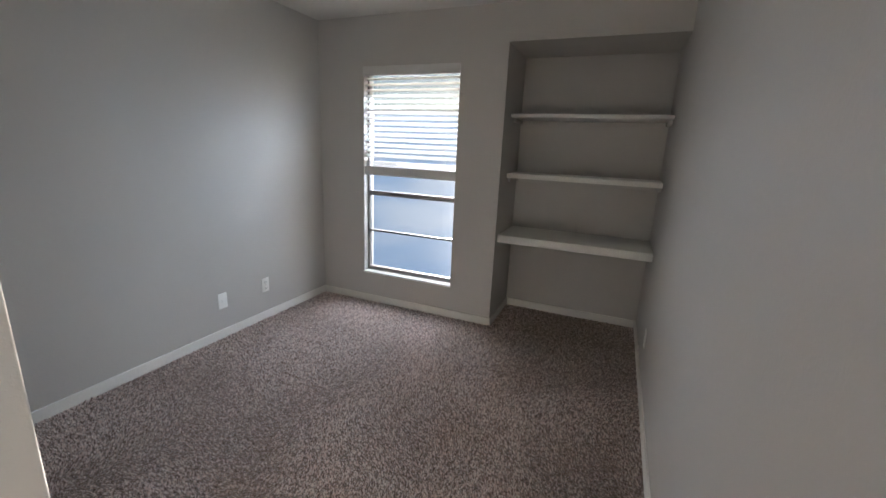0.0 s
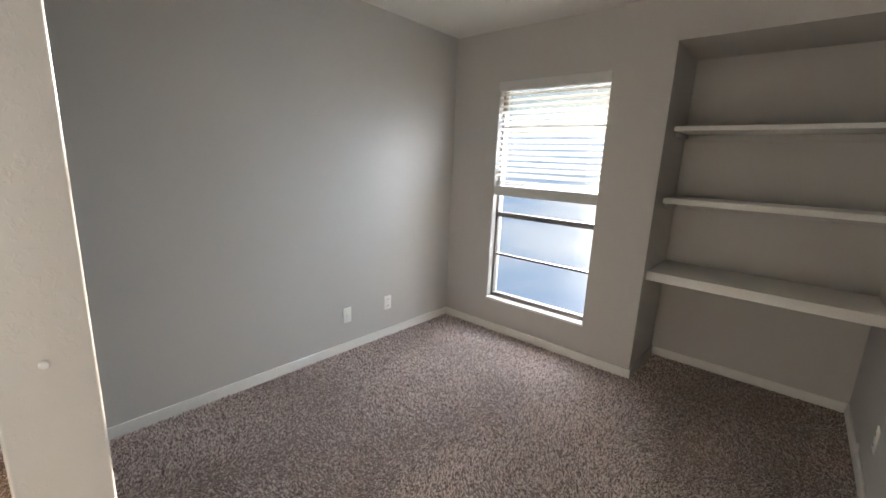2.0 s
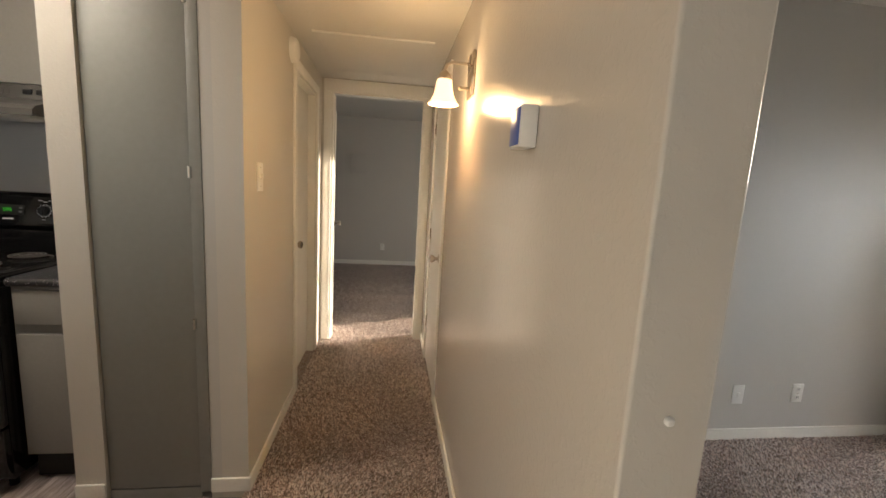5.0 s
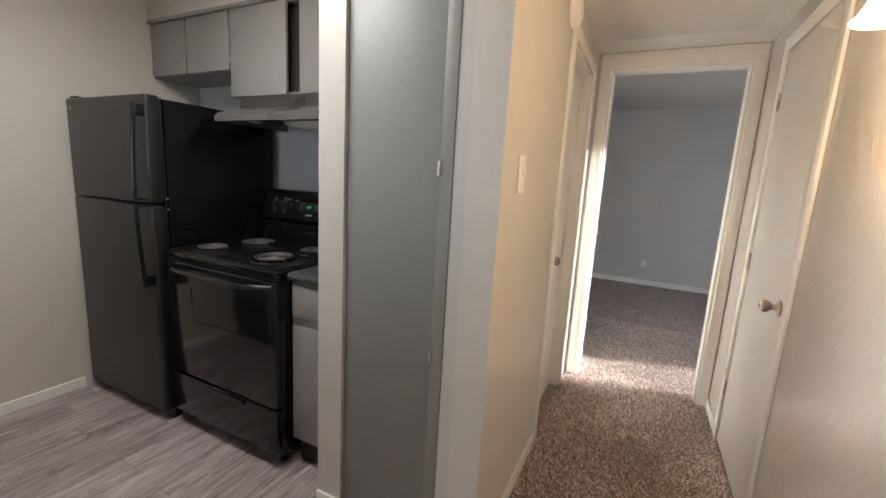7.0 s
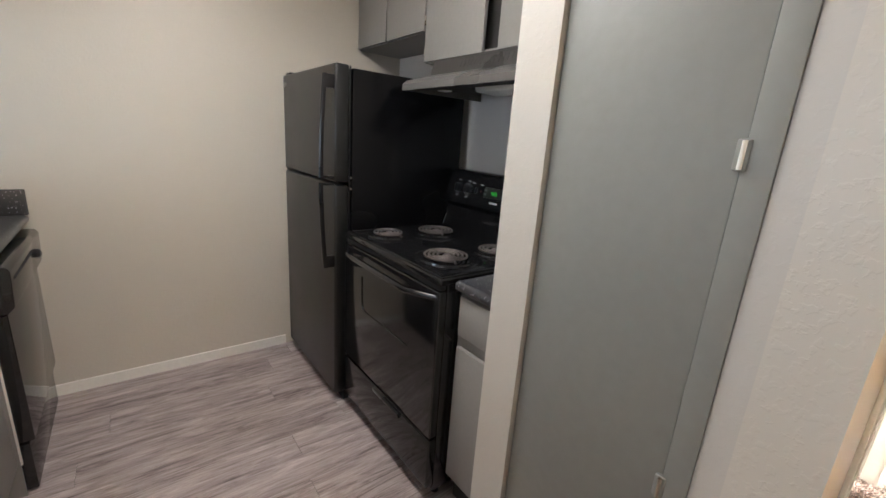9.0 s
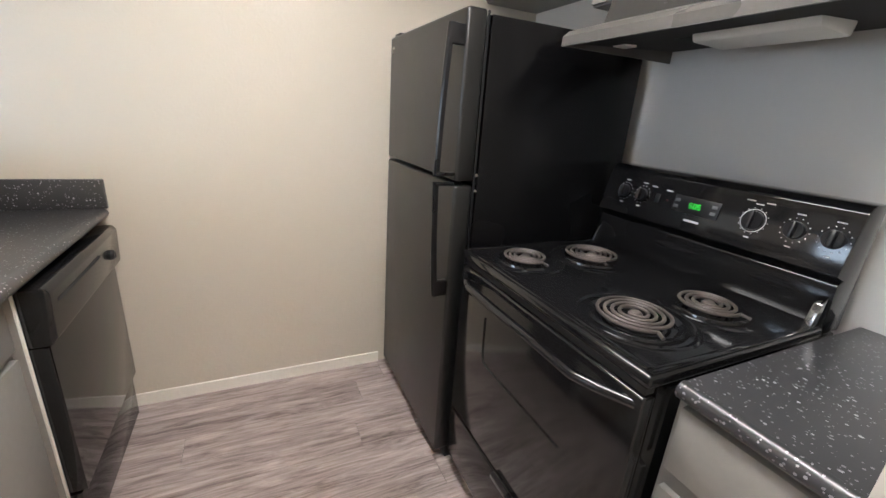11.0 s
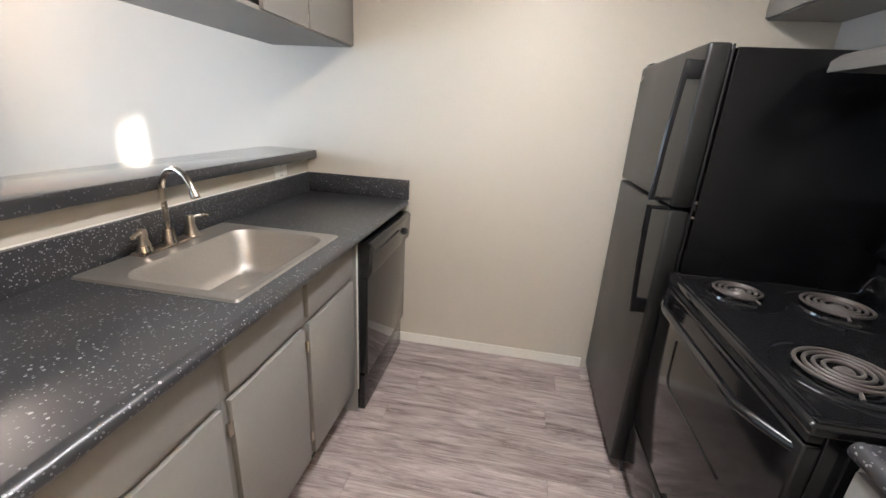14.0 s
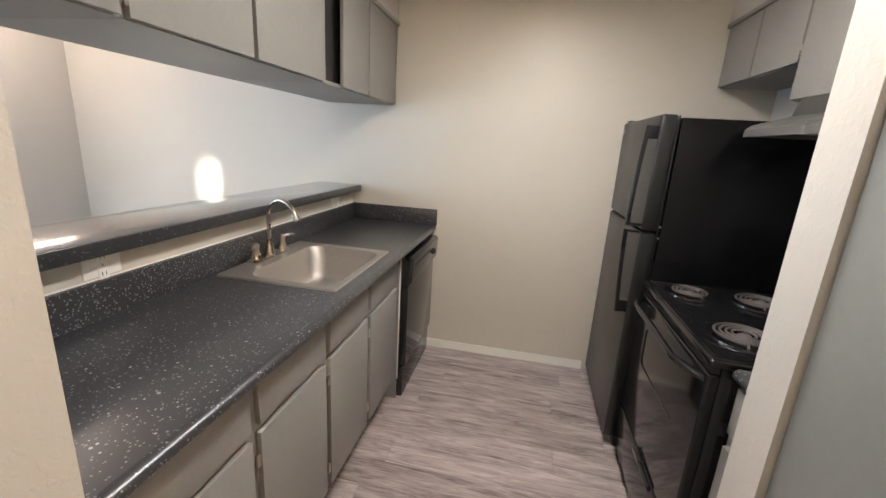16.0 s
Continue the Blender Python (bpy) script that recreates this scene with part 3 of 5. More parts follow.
baseboard(DEN_L + 0.012, DEN_S, PILLAR, DEN_S, (0, 1))
baseboard(-2.988, HALL_R, PILLAR, HALL_R, (0, -1), 0.065)
baseboard(-4.09, HALL_R, -3.764, HALL_R, (0, -1), 0.065)
baseboard(-3.128, HALL_L, SIDE, HALL_L, (0, 1), 0.065)
baseboard(SIDE, -0.729, SIDE, HALL_L + 0.012, (1, 0), 0.065)
baseboard(-7.58, -2.2, -7.58, WIN_Y, (1, 0))
baseboard(-2.30, KIT_S, -1.10, KIT_S, (0, 1), 0.028, 0.012, KF)
baseboard(SIDE + 0.012, -1.257, SIDE + 0.012, -1.142, (1, 0), 0.065)


# ---- windows and blind ----
def window(name, x0, x1, z0, z1, y, bars, label):
    """Aluminium window set back in its reveal, with rails at the heights given."""
    w = thing(name, ((x0 + x1) / 2, y, z0), label, "window")
    w["kind"] = "structure"
    f = 0.022
    part("sill", box((x0, WIN_Y - 0.006, z0 - 0.012), (x1, y - 0.02, z0 + 0.006), 0.003), TRIM, w, "white painted sill")
    part("jamb", box((x0, WIN_Y + 0.002, z0 + 0.006), (x0 + 0.006, y - 0.02, z1)), PAINT, w, "grey painted reveal")
    part("jamb", box((x1 - 0.006, WIN_Y + 0.002, z0 + 0.006), (x1, y - 0.02, z1)), PAINT, w, "grey painted reveal")
    for lo, hi in (((x0, z0 + 0.006), (x0 + f, z1)), ((x1 - f, z0 + 0.006), (x1, z1)), ((x0 + f, z0 + 0.006), (x1 - f, z0 + 0.040)), ((x0 + f, z1 - f), (x1 - f, z1))):
        part("window_frame", box((lo[0], y - 0.02, lo[1]), (hi[0], y + 0.03, hi[1]), 0.003), ALU, w, "weathered aluminium frame")
    zs = [z0 + 0.040, *bars, z1 - f]
    for b, h in zip(bars, (0.008, 0.020, 0.008, 0.008)):
        part("sash_rail", box((x0 + f, y - 0.012, b - h), (x1 - f, y + 0.018, b + h), 0.002), ALU, w, "thin aluminium rail")
    for a, b in zip(zs, zs[1:]):
        p = part("pane", box((x0 + f, y + 0.002, a), (x1 - f, y + 0.006, b)), GLASS, w, "clear glass pane")
        p.visible_shadow = False
    return w


window("window_1", -2.107, -1.230, 0.285, 2.06, 3.28, (0.667, 1.012, 1.38, 1.72), "tall aluminium window with stacked panes")
window("window_2", -5.64, -4.80, 0.285, 2.05, 3.28, (0.68, 1.03, 1.38, 1.72), "tall aluminium bedroom window with stacked panes")


def blind():
    b = thing("window_blind", (-1.656, WIN_Y, 2.05), "white horizontal blind drawn halfway down the window", "blind")
    part("headrail", box((-2.105, WIN_Y - 0.012, 1.990), (-1.232, WIN_Y + 0.045, 2.059), 0.004), SLAT, b, "white valance")
    z = 1.965
    tilt = radians(29)
    while z > 1.305:
        prof = [(-0.025, 0.0), (-0.012, 0.0022), (0.0, 0.003), (0.012, 0.0022), (0.025, 0.0)]
        pts = [(p, q + 0.0012) for p, q in prof] + [(p, q - 0.0012) for p, q in reversed(prof)]
        pts = [(WIN_Y + 0.030 + p * math.cos(tilt), z + q + p * math.sin(tilt)) for p, q in pts]
        bm = prism(pts, "x", -2.098, -1.239)
        part("slat", bm, SLATT, b)
        z -= 0.0445
    for k in range(5):
        part("slat", box((-2.098, WIN_Y + 0.005, 1.292 - 0.008 * k), (-1.239, WIN_Y + 0.055, 1.295 - 0.008 * k)), SLAT, b)
    part("bottom_rail", box((-2.100, WIN_Y + 0.004, 1.175), (-1.237, WIN_Y + 0.056, 1.252), 0.006), SLAT, b, "thick bottom rail with gathered slats")
    for x in (-1.97, -1.35):
        part("cord", cyl((x, WIN_Y + 0.004, 1.25), (x, WIN_Y + 0.004, 1.99), 0.0012, 6), SLAT, b)
        part("cord", cyl((x, WIN_Y + 0.056, 1.25), (x, WIN_Y + 0.056, 1.99), 0.0012, 6), SLAT, b)


blind()


# glass door of the living room
gd = thing("window_3", (1.15, 1.30, 0.06), "wide glass patio door", "glass door")
gd["kind"] = "structure"
for lo, hi in (((0.48, 0.06), (0.54, 2.05)), ((1.76, 0.06), (1.82, 2.05)), ((0.54, 0.06), (1.76, 0.12)), ((0.54, 1.99), (1.76, 2.05)), ((1.12, 0.12), (1.18, 1.99))):
    part("door_frame", box((lo[0], 1.27, lo[1]), (hi[0], 1.32, hi[1]), 0.003), ALU, gd)
for a, b in ((0.54, 1.12), (1.18, 1.76)):
    part("pane", box((a, 1.293, 0.12), (b, 1.298, 1.99)), GLASS, gd).visible_shadow = False


# unseen window, made up to hold the side fill light
sw = thing("unseen_window", (1.95, -1.35, 0.85), "unseen window added around the side fill light", "window")
sw["kind"] = "structure"
for lo, hi in (((-1.90, 0.85), (-1.87, 2.05)), ((-0.83, 0.85), (-0.80, 2.05)), ((-1.87, 0.85), (-0.83, 0.88)), ((-1.87, 2.02), (-0.83, 2.05))):
    part("window_frame", box((1.93, lo[0], lo[1]), (1.97, hi[0], hi[1]), 0.003), ALU, sw)
part("pane", box((1.948, -1.87, 0.88), (1.953, -0.83, 2.02)), GLASS, sw).visible_shadow = False

# ---- niche shelves ----
def shelf(z, front, thick, label):
    s = thing("shelf", ((PIER + DEN_R) / 2, ALC_Y, z - thick), label, "shelf", "niche shelves")
    part("board", box((PIER + 0.002, front, z - thick), (DEN_R - 0.002, ALC_Y - 0.002, z), 0.003), TRIM, s)
    part("cleat", box((PIER + 0.03, ALC_Y - 0.022, z - thick - 0.045), (DEN_R - 0.03, ALC_Y - 0.002, z - thick - 0.001), 0.002), PAINT, s)
    for x0, x1 in ((PIER + 0.002, PIER + 0.022), (DEN_R - 0.022, DEN_R - 0.002)):
        part("cleat", box((x0, front + 0.06, z - thick - 0.032), (x1, ALC_Y - 0.024, z - thick - 0.001), 0.002), PAINT, s)
    return s


shelf(1.716, 3.40, 0.028, "thin white painted wall shelf in the niche")
shelf(1.256, 3.40, 0.038, "white painted wall shelf in the niche")
s3 = shelf(0.768, 3.27, 0.040, "deep white painted lower shelf in the niche")
part("front_trim", box((PIER + 0.002, 3.262, 0.709), (DEN_R - 0.002, 3.269, 0.770), 0.002), TRIM, s3)


# ---- wall plates ----
def outlet(face, u, v, z, label, kind="outlet", w=0.072, h=0.115):
    """Cover plate on a wall; face is the outward step."""
    fx, fy = face
    o = thing(kind, (u, v, z), label, kind.replace("_", " "), "wall plates")

    def plate(a, b, c, d, t0, t1, bev):
        if fx:
            return box((min(u + fx * t0, u + fx * t1), v + a, z + c), (max(u + fx * t0, u + fx * t1), v + b, z + d), bev)
        return box((u + a, min(v + fy * t0, v + fy * t1), z + c), (u + b, max(v + fy * t0, v + fy * t1), z + d), bev)
    part("plate", plate(-w / 2, w / 2, -h / 2, h / 2, 0.0, 0.006, 0.002), PLASTIC, o)
    if kind == "outlet":
        for s in (-1, 1):
            r = part("receptacle", plate(-0.016, 0.016, s * 0.026 - 0.017, s * 0.026 + 0.017, 0.006, 0.009, 0.002), PLASTIC, o)
            for d in (-0.007, 0.005):
                part("slot", plate(d, d + 0.002, s * 0.026 - 0.006, s * 0.026 + 0.006, 0.009, 0.0096, 0), DARK, r)
    elif kind == "light_switch":
        part("toggle", plate(-0.005, 0.005, -0.004, 0.014, 0.006, 0.018, 0.002), PLASTIC, o)
    else:
        part("jack", plate(-0.010, 0.010, -0.012, 0.012, 0.006, 0.010, 0.001), PLASTIC, o)
    for s in (-0.042, 0.042) if kind == "light_switch" else (0.0,):
        part("screw", plate(-0.003, 0.003, s - 0.003, s + 0.003, 0.006, 0.0075, 0.001), NICKEL, o)
    return o


outlet((1, 0), DEN_L, 2.06, 0.285, "white plastic cover plate on the grey wall", "jack_plate")
outlet((1, 0), DEN_L, 2.455, 0.29, "white duplex outlet on the grey wall")
outlet((-1, 0), DEN_R, 2.88, 0.29, "white duplex outlet low on the side wall")
outlet((1, 0), -7.58, -0.10, 0.31, "white outlet on the bedroom wall")
outlet((0, 1), -2.494, HALL_L, 1.382, "white toggle switch on the cream hall wall", "light_switch", 0.075, 0.125)
solo("cable_jack", box((DEN_R - 0.022, 3.17, 0.06), (DEN_R - 0.0005, 3.20, 0.10), 0.004), PLASTIC, (DEN_R, 3.185, 0.06), "small white cable jack above the baseboard", "jack")


# ---- doors and hall ----
def casing(fixed, axis, a, b, top, out, w=0.062, t=0.014, head=0.062):
    """White trim round an opening in a wall face; axis is the way the wall runs, out the step off the face."""
    c = thing("door_casing", (fixed if axis == "y" else (a + b) / 2, (a + b) / 2 if axis == "y" else fixed, 0), "white painted wooden door casing", "door casing")
    c["kind"] = "structure"

    def bar(u0, u1, z0, z1, name):
        f0, f1 = sorted((fixed, fixed + out * t))
        part(name, box((f0, u0, z0), (f1, u1, z1), 0.004) if axis == "y" else box((u0, f0, z0), (u1, f1, z1), 0.004), TRIM, c)
    bar(a - w, a, 0, top, "side_trim")
    bar(b, b + w, 0, top, "side_trim")
    bar(a - w, b + w, top, top + head, "head_trim")


def knob(parent, p, axis, out):
    """A turned lever-less knob with its rose, standing off a door face."""
    k = part("door_knob", lathe([(0.0, 0.0), (0.030, 0.0), (0.031, out * 0.004), (0.024, out * 0.009), (0.011, out * 0.012), (0.010, out * 0.026), (0.018, out * 0.034), (0.025, out * 0.046), (0.024, out * 0.058), (0.014, out * 0.064), (0.0, out * 0.065)], p, 24, axis), NICKEL, parent, "satin nickel knob")
    return k


def hinge(parent, x, y, z, axis="z"):
    h = part("hinge", cyl((x, y, z - 0.04), (x, y, z + 0.04), 0.006, 10), NICKEL, parent, "nickel hinge barrel")
    part("pin", lathe([(0, 0.0), (0.005, 0.0), (0.006, 0.004), (0.0, 0.008)], (x, y, z + 0.04), 10), NICKEL, h)


casing(END, "y", -0.495, 0.265, 2.098, 1, 0.058, 0.014, 0.095)
casing(END - 0.10, "y", -0.495, 0.265, 2.098, -1, 0.058)
jm = thing("door_frame", (END, -0.115, 0), "white painted jamb of the bedroom doorway", "door frame")
jm["kind"] = "structure"
part("jamb", box((END - 0.098, -0.495, 0), (END - 0.002, -0.480, 2.085)), TRIM, jm)
part("jamb", box((END - 0.098, 0.250, 0), (END - 0.002, 0.265, 2.085)), TRIM, jm)
part("head", box((END - 0.098, -0.495, 2.085), (END - 0.002, 0.265, 2.100)), TRIM, jm)
part("stop", box((END - 0.060, -0.480, 0), (END - 0.048, -0.468, 2.073)), TRIM, jm)

d1 = thing("door_1", (END - 0.10, -0.50, 0.01), "white bedroom door standing wide open in sunlight", "door")
leaf = box((END - 0.86, -0.535, 0.012), (END - 0.118, -0.500, 2.07), 0.003)
bmesh.ops.rotate(leaf, verts=leaf.verts[:], cent=(END - 0.110, -0.500, 0), matrix=Matrix.Rotation(radians(5), 3, "Z"))
part("leaf", leaf, DOORW, d1)
for z in (0.25, 1.05, 1.88):
    hinge(d1, END - 0.108, -0.493, z)
knob(d1, (END - 0.80, -0.560, 0.95), "y", 1)

casing(HALL_R, "x", -3.70, -3.045, 2.038, -1, 0.055)
d2 = thing("door_2", (-3.37, HALL_R, 0.01), "closed flat white hall door", "door")
part("leaf", box((-3.695, HALL_R - 0.002, 0.014), (-3.050, HALL_R + 0.033, 2.034), 0.003), DOORW, d2)
knob(d2, (-3.112, HALL_R - 0.002, 0.93), "y", -1)
for z in (0.32, 1.02, 1.80):
    hinge(d2, -3.695, HALL_R - 0.008, z)

casing(HALL_L, "x", -3.86, -3.20, 2.018, 1, 0.070)
d3 = thing("door_3", (-3.53, HALL_L - 0.06, 0.01), "closed cream bathroom door set back in its frame", "door")
part("leaf", box((-3.843, HALL_L - 0.088, 0.012), (-3.217, HALL_L - 0.053, 2.002), 0.003), DOORW, d3)
knob(d3, (-3.36, HALL_L - 0.053, 0.95), "y", 1)
for x0, x1 in ((-3.86, -3.846), (-3.214, -3.20)):
    part("jamb", box((x0, HALL_L - 0.108, 0), (x1, HALL_L - 0.002, 2.02)), TRIM, d3, "white painted jamb")
part("head_jamb", box((-3.846, HALL_L - 0.108, 2.006), (-3.214, HALL_L - 0.002, 2.02)), TRIM, d3)

d4 = thing("door_4", (-7.05, -0.86, 0.01), "white closet door standing ajar in the bedroom", "door")
part("leaf", box((-7.07, -1.62, 0.012), (-7.035, -0.86, 2.04), 0.003), DOORW, d4)
knob(d4, (-7.035, -0.93, 0.92), "x", 1)
structure("wall_bedroom_stub", wall_x(-7.20, -7.08, -2.2, -1.62, -0.25, H), PAINT, "short bedroom wall by the closet")

d5 = thing("door_5", (SIDE, -0.78, 0.02), "flat grey closet door beside the kitchen", "door")
part("leaf", box((SIDE - 0.034, -1.138, 0.025), (SIDE - 0.002, -0.7755, 2.295), 0.002), GREYDOOR, d5)
part("jamb", box((SIDE - 0.05, -0.774, 0.0), (SIDE + 0.004, -0.730, 2.298), 0.002), GREYDOOR, d5, "grey painted jamb")
for z in (0.77, 1.385, 2.02):
    h = part("hinge", box((SIDE - 0.002, -0.786, z - 0.024), (SIDE + 0.007, -0.766, z + 0.024), 0.003), GREYDOOR, d5, "painted-over hinge")
    part("barrel", cyl((SIDE + 0.008, -0.775, z - 0.022), (SIDE + 0.008, -0.775, z + 0.022), 0.0038, 10), TRIM if z > 1 else NICKEL, h)
solo("closet_floor_trim", box((SIDE - 0.05, -1.14, KF), (SIDE - 0.004, -0.772, 0.018), 0.003), GREYDOOR, (SIDE, -0.93, 0), "grey threshold under the closet door", "trim")

ep = thing("electrical_panel", (-7.58, -0.53, 1.53), "wall-coloured painted electrical panel cover in the bedroom", "electrical panel")
part("cover", box((-7.579, -0.66, 1.53), (-7.562, -0.40, 1.84), 0.003), PAINT, ep)
part("hatch", box((-7.5615, -0.625, 1.565), (-7.555, -0.435, 1.805), 0.003), PAINT, ep)

sd = thing("smoke_detector", (-3.09, HALL_L, 2.095), "round white smoke detector on the hall wall", "smoke detector")
part("base", lathe([(0, 0.0), (0.068, 0.0), (0.068, 0.010), (0.0, 0.010)], (-3.09, HALL_L, 2.095), 32, "y"), PLASTIC, sd)
part("cover", lathe([(0.064, 0.010), (0.062, 0.028), (0.045, 0.038), (0.0, 0.040)], (-3.09, HALL_L, 2.095), 32, "y"), PLASTIC, sd)

hx = thing("attic_hatch", (-3.45, -0.12, HALL), "painted attic hatch in the hall ceiling", "hatch")
part("panel", box((-3.85, -0.45, HALL - 0.006), (-3.062, 0.215, HALL - 0.0005), 0.002), CEIL, hx)
part("edge_trim", box((-3.060, -0.46, HALL - 0.010), (-3.046, 0.225, HALL - 0.0005), 0.002), TRIM, hx, "thin cream edge strip")

cm = thing("door_chime", (-1.539, HALL_R, 1.487), "white box with a blue front on the hall wall", "wall box")
part("housing", box((-1.578, HALL_R - 0.042, 1.484), (-1.500, HALL_R - 0.0005, 1.580), 0.005), PLASTIC, cm)
part("front_film", box((-1.573, HALL_R - 0.044, 1.490), (-1.505, HALL_R - 0.0415, 1.574), 0.001), BLUE, cm, "blue protective film")
solo("wall_peg", lathe([(0, 0), (0.007, 0.0), (0.0075, 0.003), (0.005, 0.007), (0.0, 0.008)], (PILLAR, 0.393, 1.083), 14, "x"), PLASTIC, (PILLAR, 0.393, 1.083), "small white painted plug on the wall end", "plug")


def sconce():
    x, z, yw = -2.36, 1.85, HALL_R
    s = thing("wall_sconce", (x, yw, z), "lit nickel wall lamp with a bell glass shade", "wall lamp")
    part("back_plate", box((x - 0.055, yw - 0.014, 1.765), (x + 0.055, yw - 0.0005, 1.945), 0.005), NICKEL, s, "satin nickel plate")
    pts = [(x, yw - 0.012, 1.90)]
    for k in range(9):
        a = math.pi / 2 * k / 8
        pts.append((x, yw - 0.085 - 0.035 * math.sin(a), 1.885 + 0.015 - 0.035 * (1 - math.cos(a))))
    pts.append((x, yw - 0.120, 1.845))
    part("arm", tube(pts, 0.006, 10), NICKEL, s)
    part("stem", cyl((x, yw - 0.012, 1.80), (x, yw - 0.05, 1.80), 0.007, 12), NICKEL, s)
    part("finial", lathe([(0, -0.062), (0.008, -0.058), (0.010, -0.050), (0.005, -0.045)], (x, yw, 1.80), 14, "y"), NICKEL, s)
    part("socket_cup", lathe([(0.0, 0.028), (0.012, 0.026), (0.026, 0.010), (0.030, -0.004), (0.030, -0.010)], (x, yw - 0.120, 1.838), 24), NICKEL, s)
    prof = [(0.030, 0.0), (0.034, -0.012), (0.036, -0.035), (0.042, -0.060), (0.054, -0.085), (0.066, -0.100)]
    part("shade", lathe(prof + [(r - 0.003, h) for r, h in reversed(prof)], (x, yw - 0.120, 1.828), 32), SHADE, s, "frosted bell glass glowing warm").visible_shadow = False


sconce()


# ---- kitchen: fridge ----
def fridge():
    y0, y1 = -3.110, -2.362
    f = thing("refrigerator", (-2.72, (y0 + y1) / 2, 0), "black top-freezer refrigerator against the tan wall", "refrigerator")
    part("cabinet", box((-3.06, y0, KF + 0.012), (-2.402, y1, 1.660), 0.006), BLACKSIDE, f)
    part("toe_grille", box((-2.402, y0 + 0.01, KF), (-2.372, y1 - 0.01, 0.022), 0.003), BLACKPL, f)
    part("freezer_door", box((-2.388, y0, 1.152), (-2.318, y1, 1.672), 0.012, 3), BLACKTEX, f, "textured black freezer door")
    part("fridge_door", box((-2.388, y0, 0.025), (-2.318, y1, 1.140), 0.012, 3), BLACKTEX, f, "textured black main door")

    def handle(z0, z1, mount_high):
        """Straight bar well off the door: a solid block at one end, a thin foot by the seam at the other."""
        y, n = y1 - 0.016, 24
        bm, rings = bmesh.new(), []
        for k in range(n + 1):
            u = k / n
            near_seam = u if mount_high else 1 - u
            out = 0.064 - 0.020 * near_seam + 0.004 * math.sin(math.pi * u)
            wide = 0.0080 + 0.003 * near_seam
            z = z0 + (z1 - z0) * u
            rings.append([bm.verts.new((-2.318 + out + a, y + b, z)) for a, b in ((-0.009, -wide), (0.004, -wide), (0.009, -wide * 0.4), (0.009, wide * 0.4), (0.004, wide), (-0.009, wide))])
        for a, b in zip(rings, rings[1:]):
            for k in range(6):
                bm.faces.new((a[k], a[(k + 1) % 6], b[(k + 1) % 6], b[k]))
        bm.faces.new(rings[0])
        bm.faces.new(rings[-1])
        bmesh.ops.recalc_face_normals(bm, faces=bm.faces[:])
        h = part("handle", bm, BLACKPL, f, "long straight black handle")
        lo, hi = (z1 - 0.058, z1) if mount_high else (z0, z0 + 0.058)
        part("mount", box((-2.319, y - 0.011, lo), (-2.268, y + 0.012, hi), 0.004), BLACKPL, h)
        lo, hi = (z0, z0 + 0.012) if mount_high else (z1 - 0.012, z1)
        part("mount", box((-2.319, y - 0.008, lo), (-2.252, y + 0.010, hi), 0.003), BLACKPL, h)
    handle(1.170, 1.622, True)
    handle(0.738, 1.150, False)
    part("side_trim", box((-2.394, y1 - 0.004, 0.06), (-2.386, y1 + 0.002, 1.668), 0.003), BLACKPL, f)
    part("badge", lathe([(0, 0.004), (0.015, 0.003), (0.016, 0.0)], (-2.318, y0 + 0.045, 1.618), 18, "x"), CHROME, f, "small round metal badge")
    for z in (1.174, 1.120):
        part("screw", lathe([(0, 0.005), (0.005, 0.004), (0.006, 0.0)], (-2.396, y1 + 0.0005, z), 10, "y"), NICKEL, f)
    part("hinge_cover", box((-2.44, y0 + 0.02, 1.661), (-2.33, y0 + 0.09, 1.684), 0.004), BLACKPL, f)


fridge()


# ---- kitchen: stove ----
def coil(stove, x, y, r, turns):
    z = 0.934
    pan = part("drip_pan", lathe([(r + 0.020, -0.004), (r + 0.018, 0.0), (r + 0.008, 0.0), (r * 0.85, -0.012), (0.02, -0.014), (0.0, -0.014)], (x, y, z - 0.004), 40), BLACK, stove, "black drip bowl")
    part("ring", lathe([(r + 0.022, -0.006), (r + 0.020, 0.001), (r + 0.010, 0.001), (r + 0.008, -0.005)], (x, y, z - 0.003), 40), BLACK, pan)
    part("well_rim", lathe([(r + 0.050, -0.0105), (r + 0.044, -0.0068), (r + 0.038, -0.0068), (r + 0.032, -0.0105)], (x, y, z), 40), BLACK, pan)
    n = int(turns * 36)
    pts = []
    for k in range(n + 1):
        a = 2 * math.pi * k / 36
        q = 0.022 + (r - 0.026) * k / n
        pts.append((x + q * math.cos(a), y + q * math.sin(a), z + 0.006))
    pts.append((x + (r + 0.018) * math.cos(a), y + (r + 0.018) * math.sin(a), z + 0.002))
    el = part("burner_coil", tube(pts, 0.0044, 8), COIL, stove, "spiral heating coil")
    part("centre_cap", lathe([(0.0, 0.010), (0.012, 0.009), (0.017, 0.004), (0.017, 0.0)], (x, y, z), 20), COIL, el)
    for k in range(3):
        a = 2 * math.pi * k / 3 + 0.5
        part("support", box((x - 0.002, y - 0.002, z - 0.004), (x + 0.002, y + 0.002, z + 0.001)), COIL, el)


